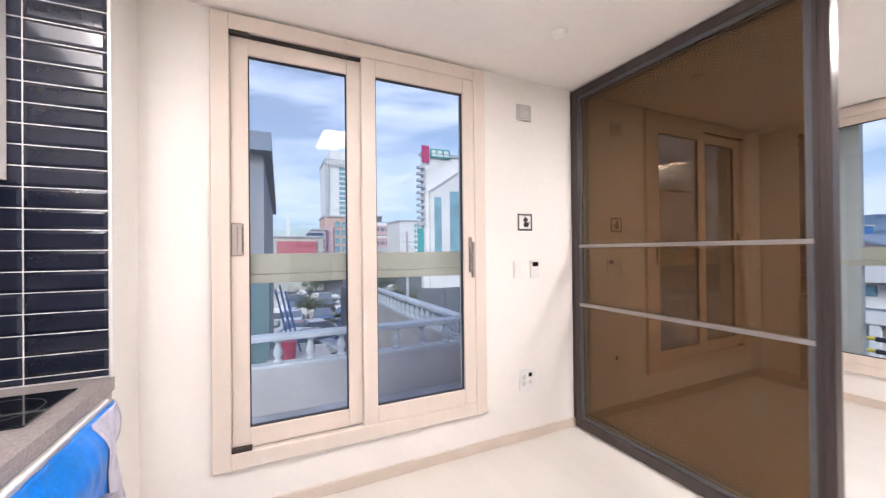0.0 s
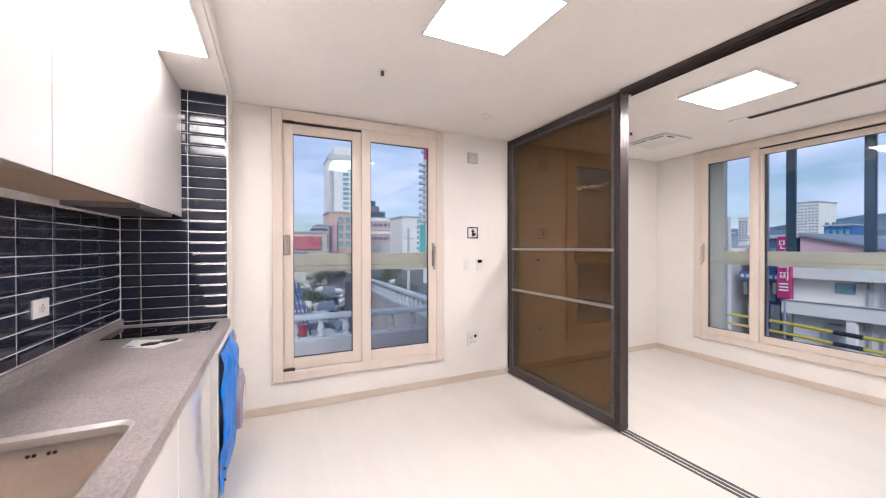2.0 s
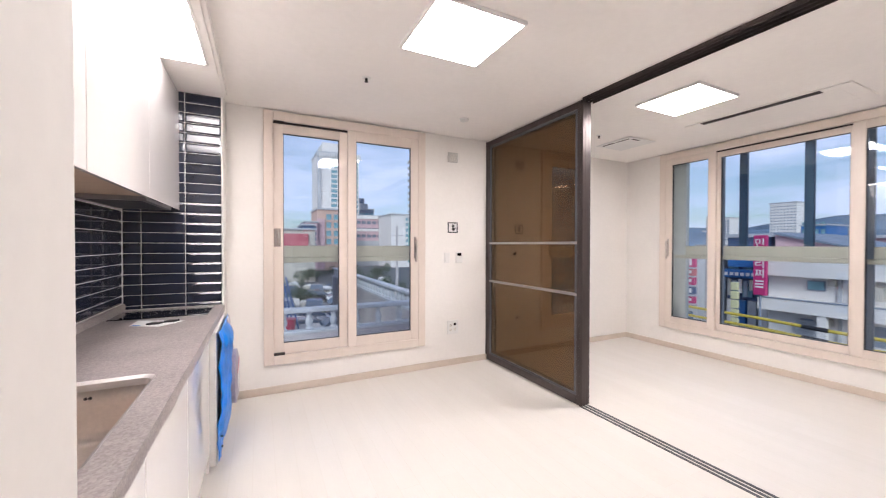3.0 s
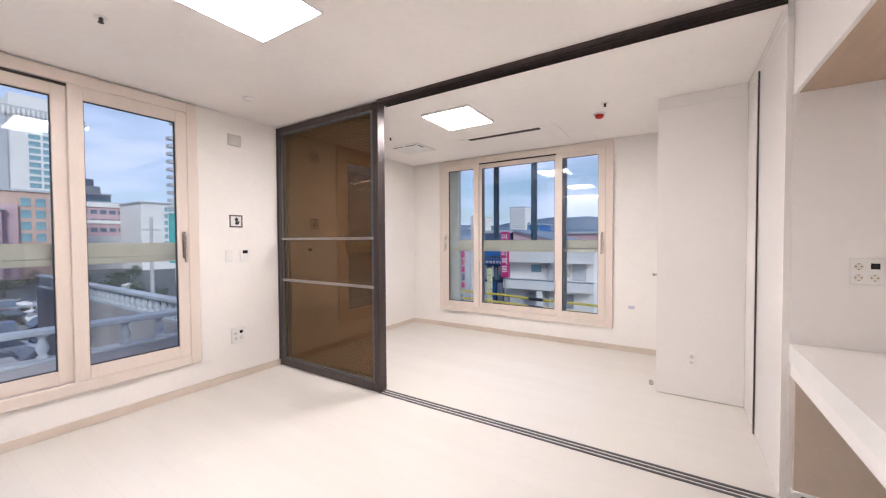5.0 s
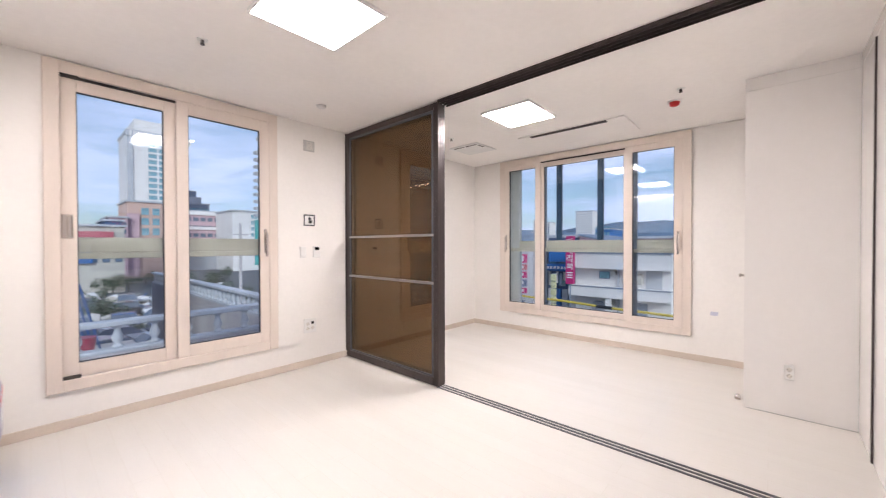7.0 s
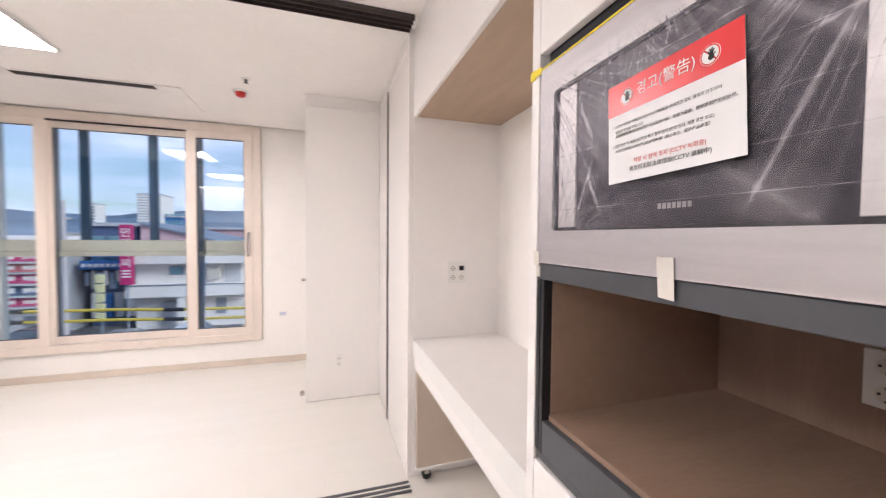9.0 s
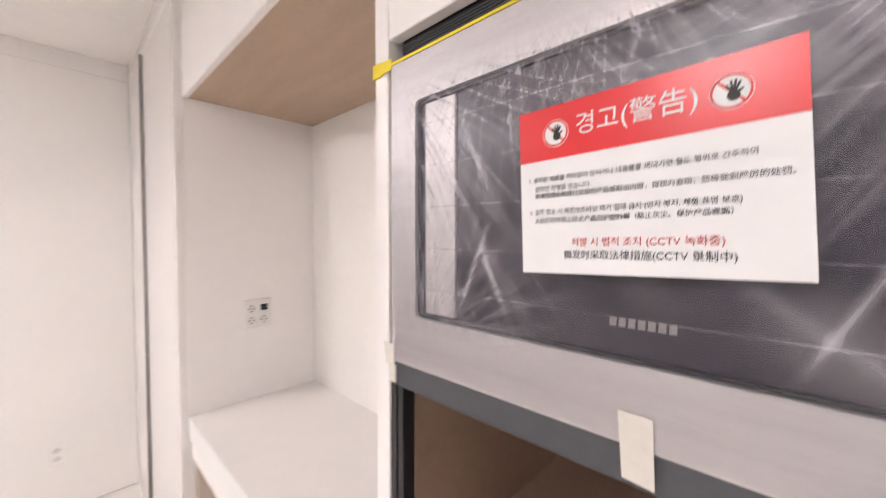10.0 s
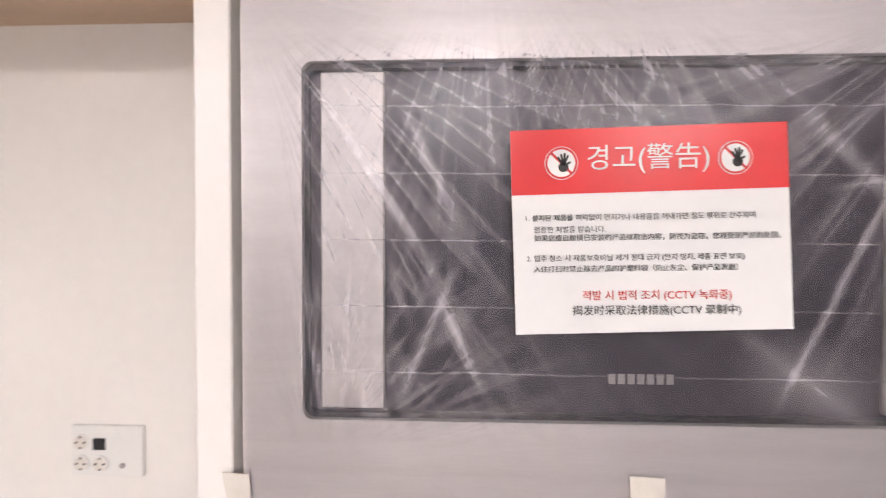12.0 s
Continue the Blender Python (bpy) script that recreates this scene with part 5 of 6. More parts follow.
for k, (x, h) in enumerate(((2.42, 1.35), (2.50, 1.42), (2.60, 1.30))):
    bm = B()
    v = [Vector((x + 0.35, 9.7, -0.799)), Vector((x + 0.05, 9.5, -0.799 + h))]
    d = (v[1] - v[0])
    m = Matrix.Translation((v[0] + v[1]) / 2) @ d.to_track_quat("Z", "Y").to_matrix().to_4x4()
    bmesh.ops.create_cone(bm, cap_ends=True, segments=12, radius1=0.02, radius2=0.02, depth=d.length, matrix=m)
    solid("blue_pole", bm, mat("blue_paint", (0.03, 0.10, 0.28), 0.4), "blue painted pole leaning beside the basket", "pole", group="leaning poles")


def rgb(r, g, b):
    return (r, g, b)


M_WIN = mat("far_window_glass", (0.20, 0.36, 0.42), 0.2, var=0.3, scale=0.3)
M_WIND = mat("dark_window_glass", (0.13, 0.17, 0.23), 0.2, var=0.3, scale=0.3)
PALETTE = {
    "white": mat("white_render", (0.75, 0.72, 0.70), 0.8, var=0.06, scale=0.4),
    "grey": mat("blue_grey_render", (0.46, 0.47, 0.50), 0.8, var=0.08, scale=0.4),
    "orange": mat("orange_render", (0.60, 0.40, 0.33), 0.8, var=0.06, scale=0.4),
    "pink": mat("pink_render", (0.56, 0.38, 0.41), 0.8, var=0.06, scale=0.4),
    "red": mat("red_panel", (0.50, 0.13, 0.16), 0.6, var=0.06, scale=0.4),
    "navy": mat("navy_panel", (0.08, 0.12, 0.22), 0.5, var=0.1, scale=0.4),
    "blue": mat("blue_panel", (0.03, 0.14, 0.38), 0.5, var=0.1, scale=0.4),
    "teal": mat("teal_panel", (0.05, 0.36, 0.34), 0.5, var=0.1, scale=0.4),
    "magenta": mat("magenta_sign", (0.50, 0.03, 0.16), 0.5, var=0.06, scale=0.4),
    "cream": mat("cream_render", (0.50, 0.47, 0.42), 0.8, var=0.06, scale=0.4),
    "glass": M_WIN,
    "dark": mat("dark_render", (0.22, 0.26, 0.33), 0.8, var=0.1, scale=0.4),
}


def building(label, x0, x1, y0, y1, z1, paint, face="y", cols=0, rows=0, wz0=0.0, wz1=0.0, wu0=None, wu1=None, pane=None, frac=(0.62, 0.62), bands=(), name="apartment_building", tops=()):
    """A block standing on the ground with separate windows on the side that faces us, bands and roof parts."""
    t = thing(name, ((x0 + x1) / 2, (y0 + y1) / 2, Z_G), label, "building")
    bm = B()
    box(bm, x0, x1, y0, y1, Z_G, z1)
    part("wall", bm, PALETTE[paint], t)
    bm = B()
    box(bm, x0 - 0.3, x1 + 0.3, y0 - 0.3, y1 + 0.3, z1 + 0.001, z1 + (z1 - Z_G) * 0.015 + 0.15)
    part("roof", bm, PALETTE["grey"] if paint != "grey" else PALETTE["white"], t)
    if cols:
        u0, u1 = (x0, x1) if face == "y" else (y0, y1)
        u0 = u0 if wu0 is None else wu0
        u1 = u1 if wu1 is None else wu1
        du, dz = (u1 - u0) / cols, (wz1 - wz0) / rows
        w, h = du * frac[0], dz * frac[1]
        bm = B()
        if face == "y":
            box(bm, -w / 2, w / 2, -0.12, 0.05, -h / 2, h / 2)
        else:
            box(bm, -0.12, 0.05, -w / 2, w / 2, -h / 2, h / 2)
        me = mesh_of("window", bm, pane or M_WIN)
        for i in range(cols):
            for j in range(rows):
                ob = new("window", me)
                ob.parent = t
                u, z = u0 + du * (i + 0.5), wz0 + dz * (j + 0.5)
                ob.location = Vector((u, y0, z) if face == "y" else (x0, u, z)) - ORIGIN[t]
    for nm, col, q in bands:
        bm = B()
        box(bm, *q)
        part(nm, bm, PALETTE[col], t)
    return t


# to the north
bm_t = building("tall pale hotel tower with blue-green windows", 22.2, 38.2, 150, 168, 37.0, "white", "y", 4, 12, 12.0, 35.0, 27.0, 38.0, None, (0.80, 0.66),
                bands=[("crown", "white", (24.0, 37.5, 151, 166, 37.8, 41.5)), ("parapet", "grey", (21.6, 38.8, 149.2, 150.0, 35.6, 37.0))] + [("fin", "white", (22.6 + i * 0.9, 23.0 + i * 0.9, 148.9, 149.2, 34.9, 37.2)) for i in range(18)] + [("shaft", "grey", (22.0, 23.4, 149.5, 150.0, Z_G, 35.5))], name="hotel_tower")
building("orange and white block with tall bays", 15.3, 23.2, 100, 112, 10.4, "orange", "y", 3, 4, 1.0, 9.6, 17.3, 22.9, M_WIN, (0.66, 0.68), bands=[("bay", "pink", (15.2, 17.2, 99.4, 100, Z_G, 8.0))])
building("narrow pink office block", 12.2, 15.1, 98, 108, 6.8, "pink", "y", 2, 4, 0.5, 6.2, None, None, M_WIND)
building("pink and grey department store block", 29.5, 41.5, 118, 135, 10.5, "pink", "y", 7, 3, 3.0, 9.5, None, None, M_WIND, (0.7, 0.45), bands=[("band", "white", (29.4, 41.6, 117.6, 118, 9.6, 10.6)), ("band", "white", (29.4, 41.6, 117.6, 118, 5.6, 6.4)), ("band", "grey", (29.4, 41.6, 117.6, 118, Z_G, 2.6))])
building("grey stepped tower with a mast", 37.0, 50.0, 170, 185, 17.5, "dark", "y", 6, 2, 11, 16.8, None, None, M_WIN, (0.8, 0.4), bands=[("storey", "grey", (39.5, 47.5, 171, 184, 17.9, 20.5)), ("storey", "dark", (41.0, 46.0, 172, 183, 20.5, 23.0)), ("mast", "dark", (43.3, 43.7, 175, 175.4, 23.0, 27.0))])
building("pale apartment block with a grid of windows", 37.0, 47.0, 105, 118, 10.2, "white", "y", 6, 6, 0.0, 9.8, 41.5, 46.8, M_WIN, (0.75, 0.6), bands=[("lower_wing", "teal", (44.0, 47.0, 104.4, 105, Z_G, 4.0))])
building("low white building with a red sign board", 3.0, 11.0, 70, 82, 3.9, "cream", "y", 6, 1, -1.4, 0.0, None, None, M_WIND, (0.6, 0.6), bands=[("sign_board", "red", (3.4, 9.8, 69.6, 70, 0.9, 3.2)), ("sign_board", "blue", (4.4, 7.6, 69.5, 70, -1.2, 0.4)), ("tank", "white", (5.0, 5.6, 72, 73, 3.9, 7.5))])
building("dark narrow office block", 9.9, 12.0, 80, 90, 5.2, "navy", "y", 3, 4, -1, 4.6, None, None, M_WIN, (0.6, 0.4))
building("grey low rise block far behind", -22, 4.0, 130, 150, 5.0, "grey", "y", 14, 3, -2, 4.4, None, None, M_WIND)
building("white low rise block far behind", 48, 78, 150, 165, 9.0, "white", "y", 12, 4, -1, 8.4, None, None, M_WIND)
rt = building("tall white and grey tower with fins and roof letters", 27.9, 36.4, 64, 65.2, 19.0, "white", "y", bands=[("fin", "grey", (26.7, 27.9, 63.2, 64.4, 6 + i * 1.15, 6.45 + i * 1.15)) for i in range(10)] + [("sign_box", "magenta", (27.6, 28.9, 63.4, 63.9, 17.6, 20.6)), ("sign_box", "teal", (29.3, 33.2, 63.4, 63.9, 18.6, 20.2)), ("sign_strip", "teal", (26.4, 27.4, 63.0, 63.2, -2.0, 5.4))], name="sign_tower")
bm = prism(B(), [(28.9, Z_G), (37.5, Z_G), (37.5, 17.8), (28.9, 12.2)], "y", 63.0, 63.98)
part("front_wing", bm, PALETTE["white"], rt, "white front wing with a sloping top")
bm = prism(B(), [(28.7, 12.0), (37.6, 17.8), (37.6, 18.15), (28.7, 12.35)], "y", 62.8, 63.0)
part("coping", bm, PALETTE["grey"], rt, "grey sloping coping")
for a, b, h in ((29.65, 31.1, 11.2), (32.8, 35.0, 12.4)):
    bm = B()
    box(bm, a, b, 62.94, 62.998, -3.0, h)
    part("glass_strip", bm, M_WIN, rt, "tall blue-green glass strip")
for k, (a, b) in enumerate(((29.5, 30.4), (30.6, 31.7), (31.9, 33.0))):
    bm = B()
    box(bm, a, b, 63.3, 63.39, 18.8, 19.2)
    box(bm, a, b - 0.2, 63.3, 63.39, 19.35, 19.9)
    part("sign_bar", bm, PALETTE["white"], rt, "white bars of roof letters")
# neighbour with a long eave
nb = thing("neighbour_house", (-2, 15, Z_G), "grey rendered neighbour house with an overhanging roof", "building")
bm = prism(B(), [(-7.0, 9.4), (2.28, 9.4), (2.52, 21.5), (-7.0, 21.5)], "z", Z_G, 3.2)
part("wall", bm, mat("grey_house_render", (0.30, 0.30, 0.33), 0.85, var=0.15, scale=0.6), nb)
bm = prism(B(), [(-7.3, 9.1), (2.42, 9.1), (2.68, 21.8), (-7.3, 21.8)], "z", 3.2, 3.55)
part("roof", bm, PALETTE["dark"], nb)
bm = prism(B(), [(-7.3, 9.3), (2.36, 9.3), (2.40, 11.0), (-7.3, 11.0)], "z", Z_G, 0.9)
part("lower_wall", bm, mat("teal_cladding", (0.10, 0.19, 0.22), 0.7, var=0.2, scale=0.8), nb)

# yard to the north: bushes and pale things lying about
rnd = random.Random(5)


def leaves(bm, c, r, n):
    for _ in range(n):
        d = Vector((rnd.gauss(0, 1), rnd.gauss(0, 1), rnd.gauss(0, 0.8))).normalized() * r * rnd.uniform(0.5, 1.05)
        p = Vector(c) + d
        s = rnd.uniform(0.06, 0.14) * (1 + r * 0.2)
        a = Vector((rnd.uniform(-1, 1), rnd.uniform(-1, 1), rnd.uniform(-0.4, 0.8))).normalized() * s
        b = a.cross(Vector((rnd.uniform(-1, 1), rnd.uniform(-1, 1), 1)).normalized())
        vs = [bm.verts.new(p + a), bm.verts.new(p + b * 0.6), bm.verts.new(p - a), bm.verts.new(p - b * 0.6)]
        bm.faces.new(vs)


for k in range(26):
    y = rnd.uniform(24, 90)
    x = 2.4 + (y - 0.5) * rnd.uniform(0.03, 0.36)
    hgt = rnd.uniform(0.5, 1.5)
    tr = thing("tree", (x, y, Z_G), "small dark green leafy tree in the yard", "tree", "trees of the yard")
    bm = B()
    cyl(bm, (x, y, Z_G), 0.11, hgt, "z", 8, 0.05)
    for a in range(3):
        d = Vector((math.cos(a * 2.1 + k), math.sin(a * 2.1 + k), 1.1)).normalized()
        o = Vector((x, y, Z_G + hgt * 0.6))
        m = Matrix.Translation(o + d * 0.4) @ d.to_track_quat("Z", "Y").to_matrix().to_4x4()
        bmesh.ops.create_cone(bm, cap_ends=True, segments=6, radius1=0.045, radius2=0.02, depth=0.9, matrix=m)
    part("trunk", bm, M_SLOT, tr)
    bm = B()
    for _ in range(6):
        c = (x + rnd.uniform(-0.9, 0.9), y + rnd.uniform(-0.9, 0.9), Z_G + hgt + rnd.uniform(-0.4, 0.9))
        leaves(bm, c, rnd.uniform(0.5, 1.0), 130)
    part("crown", bm, M_GREEN, tr)
M_CARS = [mat("car_white", (0.60, 0.62, 0.66), 0.25, coat=0.5), mat("car_silver", (0.35, 0.37, 0.40), 0.25, 0.4, coat=0.5), mat("car_dark", (0.03, 0.035, 0.05), 0.2, coat=0.5), mat("car_blue", (0.04, 0.14, 0.35), 0.25, coat=0.5)]


def car(x, y, turn, paint, tone):
    c = thing("car", (x, y, Z_G), "parked " + tone + " saloon car on the asphalt", "car", "parked cars")

    def side(pts, w0, w1, material, nm):
        bm = prism(B(), pts, "y", w0, w1)
        bmesh.ops.bevel(bm, geom=bm.edges[:], offset=0.05, segments=2, affect="EDGES")
        me = mesh_of(nm, bm, material, False)
        o = new(nm, me)
        o.parent = c
        return o
    side([(-2.2, 0.28), (2.2, 0.28), (2.25, 0.75), (1.2, 0.92), (-1.6, 0.95), (-2.25, 0.85)], -0.88, 0.88, paint, "body")
    side([(-1.5, 0.94), (1.1, 0.92), (0.45, 1.40), (-0.95, 1.42)], -0.76, 0.76, M_WIND, "cabin_glass")
    side([(-0.9, 1.40), (0.42, 1.38), (0.36, 1.46), (-0.84, 1.47)], -0.70, 0.70, paint, "roof")
    for u in (-1.35, 1.4):
        for v in (-0.9, 0.72):
            o = new("wheel", mesh_of("wheel", cyl(B(), (u, v, 0.32), 0.32, 0.18, "y", 20), M_BLACK))
            o.parent = c
    c.rotation_euler = (0, 0, radians(turn))
    return c


k = 0
for y in (23, 27.5, 32, 38, 45, 52):
    for s in (0.055, 0.12, 0.19, 0.27, 0.34):
        k += 1
        if k % 5 != 0:
            tone = (("white", "silver", "black", "blue")[k * 7 % 4], k * 7 % 4)
            car(2.3 + s * y + rnd.uniform(-0.4, 0.4), y + rnd.uniform(-0.8, 0.8), rnd.choice((0, 8, 90, 84)), M_CARS[tone[1]], tone[0])
PALE = (PALETTE["white"], PALETTE["grey"], PALETTE["cream"], PALETTE["white"], PALETTE["blue"])


def covered_stack(x, y, paint):
    w, d, h = rnd.uniform(0.6, 2.0), rnd.uniform(0.5, 1.4), rnd.uniform(0.4, 1.1)
    t = thing("covered_stack", (x, y, Z_G), "covered stack of goods in the yard", "stack", "stacks in the yard")
    bm = B()
    box(bm, x, x + w, y, y + d, Z_G, Z_G + h, 0.05, 2)
    part("goods", bm, paint, t)
    bm = B()
    prism(bm, [(x - 0.08, Z_G + h), (x + w + 0.08, Z_G + h), (x + w, Z_G + h + 0.10), (x + w * 0.45, Z_G + h + 0.24), (x, Z_G + h + 0.08)], "y", y - 0.08, y + d + 0.08)
    part("cover", bm, PALE[rnd.randrange(4)], t)


def tub(x, y, paint):
    t = thing("plastic_tub", (x, y, Z_G), "round plastic tub standing in the yard", "tub", "tubs in the yard")
    k = rnd.uniform(0.8, 1.6)
    bm = lathe(B(), (x, y, Z_G), [(0.30 * k, 0), (0.38 * k, 0.40 * k), (0.42 * k, 0.42 * k), (0.38 * k, 0.425 * k), (0.28 * k, 0.06)], 16)
    part("tub", bm, paint, t)


def yard_table(x, y, paint):
    t = thing("yard_table", (x, y, Z_G), "pale plastic table standing in the yard", "table", "tables in the yard")
    bm = B()
    box(bm, x - 0.7, x + 0.7, y - 0.45, y + 0.45, Z_G + 0.70, Z_G + 0.76, 0.02)
    part("tabletop", bm, paint, t)
    for u, v in ((-0.6, -0.38), (0.6, -0.38), (-0.6, 0.38), (0.6, 0.38)):
        bm = B()
        cyl(bm, (x + u, y + v, Z_G), 0.03, 0.70, "z", 8)
        part("leg", bm, paint, t)


def heap(x, y, paint):
    bm = B()
    bmesh.ops.create_icosphere(bm, subdivisions=3, radius=1.0)
    w, d, h, q = rnd.uniform(0.7, 1.6), rnd.uniform(0.5, 1.1), rnd.uniform(0.5, 1.1), rnd.random() * 9
    for v in bm.verts:
        n_ = 1 + 0.45 * noise.noise(v.co * 2.1 + Vector((q, 0, 0)))
        v.co = Vector((x + v.co.x * w * n_, y + v.co.y * d * n_, Z_G + max(0, v.co.z) * h * n_))
    solid("sheeted_heap", bm, paint, "heap under a crumpled pale sheet in the yard", "heap", group="heaps in the yard")


def plank(x, y, paint):
    a = rnd.uniform(0, 3.1)
    v = (Vector((x, y, Z_G + 0.05)), Vector((x + 2.2 * math.cos(a), y + 2.2 * math.sin(a), Z_G + rnd.uniform(0.3, 1.3))))
    d = v[1] - v[0]
    bm = box(B(), -0.06, 0.06, -0.03, 0.03, -d.length / 2, d.length / 2)
    bmesh.ops.transform(bm, matrix=Matrix.Translation((v[0] + v[1]) / 2) @ d.to_track_quat("Z", "Y").to_matrix().to_4x4(), verts=bm.verts)
    solid("plank", bm, paint, "pale plank leaning over goods in the yard", "plank", group="planks in the yard")


for k in range(150):
    y = 13 + 50 * (k / 150) ** 1.3 + rnd.uniform(-1, 1)
    x = 2.2 + (y + 0.0) * rnd.uniform(0.01, 0.30)
    if x < 3.8 and y < 22:
        x += 1.8
    (covered_stack, heap, tub, yard_table, plank, covered_stack, heap)[k % 7](x, y, PALE[rnd.randrange(5) if k % 4 == 0 else rnd.randrange(3)])

M_SIGNY = mat("pale_yellow_sign", (0.62, 0.60, 0.36), 0.5)
# to the east, beyond the street
we = building("white low building with long balcony slabs", 34, 46, 5.6, 12.9, 0.55, "white", "x", name="street_house",
              bands=[("slab", "white", (32.9, 34.0, 5.4, 13.0, -0.74, 0.50)), ("coping", "dark", (32.8, 34.0, 5.4, 13.0, 0.50, 0.62)), ("window_frame", "dark", (33.93, 34.0, 9.98, 10.86, -1.62, -0.98)), ("window", "glass", (33.90, 33.93, 10.05, 10.79, -1.55, -1.05)), ("window_frame", "dark", (33.93, 34.0, 10.55, 11.2, -4.5, -3.5)), ("window", "glass", (33.9, 33.93, 10.6, 11.15, -4.4, -3.6)), ("window_frame", "dark", (33.93, 34.0, 7.2, 7.9, -4.6, -3.4)), ("downpipe", "grey", (33.85, 34.0, 9.25, 9.4, Z_G, -0.74)), ("wall_unit", "cream", (33.6, 34.0, 9.45, 9.8, -1.25, -0.85)), ("wall_unit", "cream", (33.6, 34.0, 9.6, 9.95, -3.75, -3.3)), ("slab", "white", (32.7, 34.0, 5.4, 13.0, -3.05, -2.25)), ("railing", "dark", (32.65, 32.7, 5.4, 13.0, -2.25, -2.17)), ("downpipe", "grey", (33.8, 34.0, 8.6, 8.8, Z_G, 0)), ("pillar", "white", (32.8, 33.2, 9.6, 10.0, Z_G, -3.05)), ("shutter", "grey", (33.85, 34.0, 10.2, 11.4, Z_G, -3.6)), ("door", "grey", (33.9, 34.0, 6.2, 7.3, -2.25, -0.6)), ("wall_unit", "cream", (33.4, 34.0, 7.5, 8.3, -1.9, -1.1))])
bm = prism(B(), [(8.2, 0.80), (12.95, 0.80), (12.95, 2.05)], "x", 35.0, 45.0)
part("gable", bm, PALETTE["pink"], we, "pale pink gable")
bm = prism(B(), [(8.0, 0.83), (12.95, 2.06), (12.95, 2.22), (8.0, 0.95)], "x", 34.7, 45.3)
part("gable_roof", bm, PALETTE["dark"], we, "dark roof edge")
building("pink roofed house behind the white one", 48, 60, 6.0, 17.0, 1.9, "pink", "x", 6, 1, 0.2, 1.3, None, None, M_WIN)
building("tall white hotel slab with rows of windows", 200, 215, 71, 80, 19.0, "white", "x", 8, 13, 2.5, 18.3, None, None, M_WIND, (0.42, 0.34))
building("small pale tower far off", 260, 270, 124, 129, 18.0, "white", "x", 3, 8, 4, 17, None, None, M_WIND)
building("blue glass office block", 120, 132, 37, 41.5, 6.0, "blue", "x", 4, 3, 2, 7.2, None, None, M_WIN)
building("dark blue block across the street", 36, 44, 13.6, 16.4, 1.9, "navy", "x", 3, 4, -4.6, 1.5, None, None, M_WIN, (0.7, 0.55), bands=[("awning", "blue", (34.8, 36, 13.4, 16.5, -1.2, -0.6)), ("sign_board", "blue", (35.6, 36, 13.7, 16.2, -0.4, 0.6)), ("sign_board", "blue", (34.6, 34.8, 14.9, 16.3, -1.15, -0.65)), ("sign_board", "blue", (34.6, 34.8, 13.5, 14.7, -1.15, -0.65))] + [("lettering_bar", "white", (34.55, 34.6, 13.6 + j * 0.35, 13.82 + j * 0.35, -1.02, -0.78)) for j in range(8)] + [("banner", ("white", "grey", "cream", "dark")[j % 4], (34.9, 35.0, 13.5 + j * 0.36, 13.72 + j * 0.36, -2.6 + 0.25 * (j % 3), -1.3 - 0.12 * (j % 2))) for j in range(8)] + [("shop_front", ("white", "grey", "blue")[j % 3], (35.6, 36.0, 13.6 + j * 0.7, 14.15 + j * 0.7, -4.8, -3.0)) for j in range(4)])
SIGNS = []
for k, (z0, z1, tone) in enumerate(((-0.45, 0.35, "magenta"), (-1.12, -0.60, "red"), (-1.85, -1.27, "magenta"), (-2.60, -2.02, "navy"), (-3.3, -2.8, "magenta"))):
    SIGNS.append(("ledge", "grey", (32.3, 33, 17.0, 24.0, z0 - 0.12, z0 - 0.03)))
    for a, b in ((17.1, 18.4), (18.5, 20.3), (20.4, 22.4), (22.5, 23.9)):
        SIGNS.append(("sign_board", tone, (32.6, 33, a, b, z0, z1)))
        for j in range(4):
            w = (b - a - 0.3) / 4
            SIGNS.append(("lettering_bar", "white", (32.56, 32.6, a + 0.15 + j * w, a + 0.15 + (j + 0.72) * w, z0 + 0.14 + 0.03 * ((j + k) % 3), z1 - 0.12)))
building("street block covered with magenta sign boards", 33, 42, 17.0, 24.0, 0.9, "grey", "x", 4, 2, -4.8, -2.8, None, None, M_WIND, bands=SIGNS)
for k in range(10):
    a = radians(58 + 5.2 * k)
    d = 170 + 40 * rnd.random()
    x, y = d * math.sin(a), d * math.cos(a)
    building("low pale town house far off", x, x + rnd.uniform(14, 26), y - 8, y + 8, rnd.uniform(-0.5, 2.6), ("white", "cream", "grey", "pink")[k % 4], "x", 6, 3, -3, 1.0, None, None, M_WIND, name="town_house")
for k in range(14):
    a = radians(-6 + 3.2 * k)
    d = 190 + 60 * rnd.random()
    x, y = d * math.sin(a), d * math.cos(a)
    building("low pale town house far off", x - 9, x + 9, y, y + 14, rnd.uniform(3, 9), ("white", "grey", "cream", "pink")[k % 4], "y", 7, 3, -2, 2.5, None, None, M_WIND, name="town_house")
ls = thing("upright_sign", (31.5, 13.9, -4.4), "narrow pale yellow upright sign by the street", "sign")
for k in range(5):
    bm = B()
    box(bm, 31.4, 31.6, 13.55, 14.0, -4.3 + k * 0.62, -3.75 + k * 0.62, 0.03)
    part("panel", bm, M_SIGNY, ls)
bm = B()
cyl(bm, (31.7, 13.8, Z_G), 0.06, 4.3, "z", 10)
part("post", bm, PALETTE["dark"], ls)
# upright sign on the street, with the letters that can be read
us = thing("upright_sign", (32.2, 12.6, -2.1), "tall magenta upright sign with white letters", "sign")
bm = B()
box(bm, 32.0, 32.3, 12.25, 12.95, -2.05, 1.95, 0.02)
part("board", bm, PALETTE["magenta"], us)
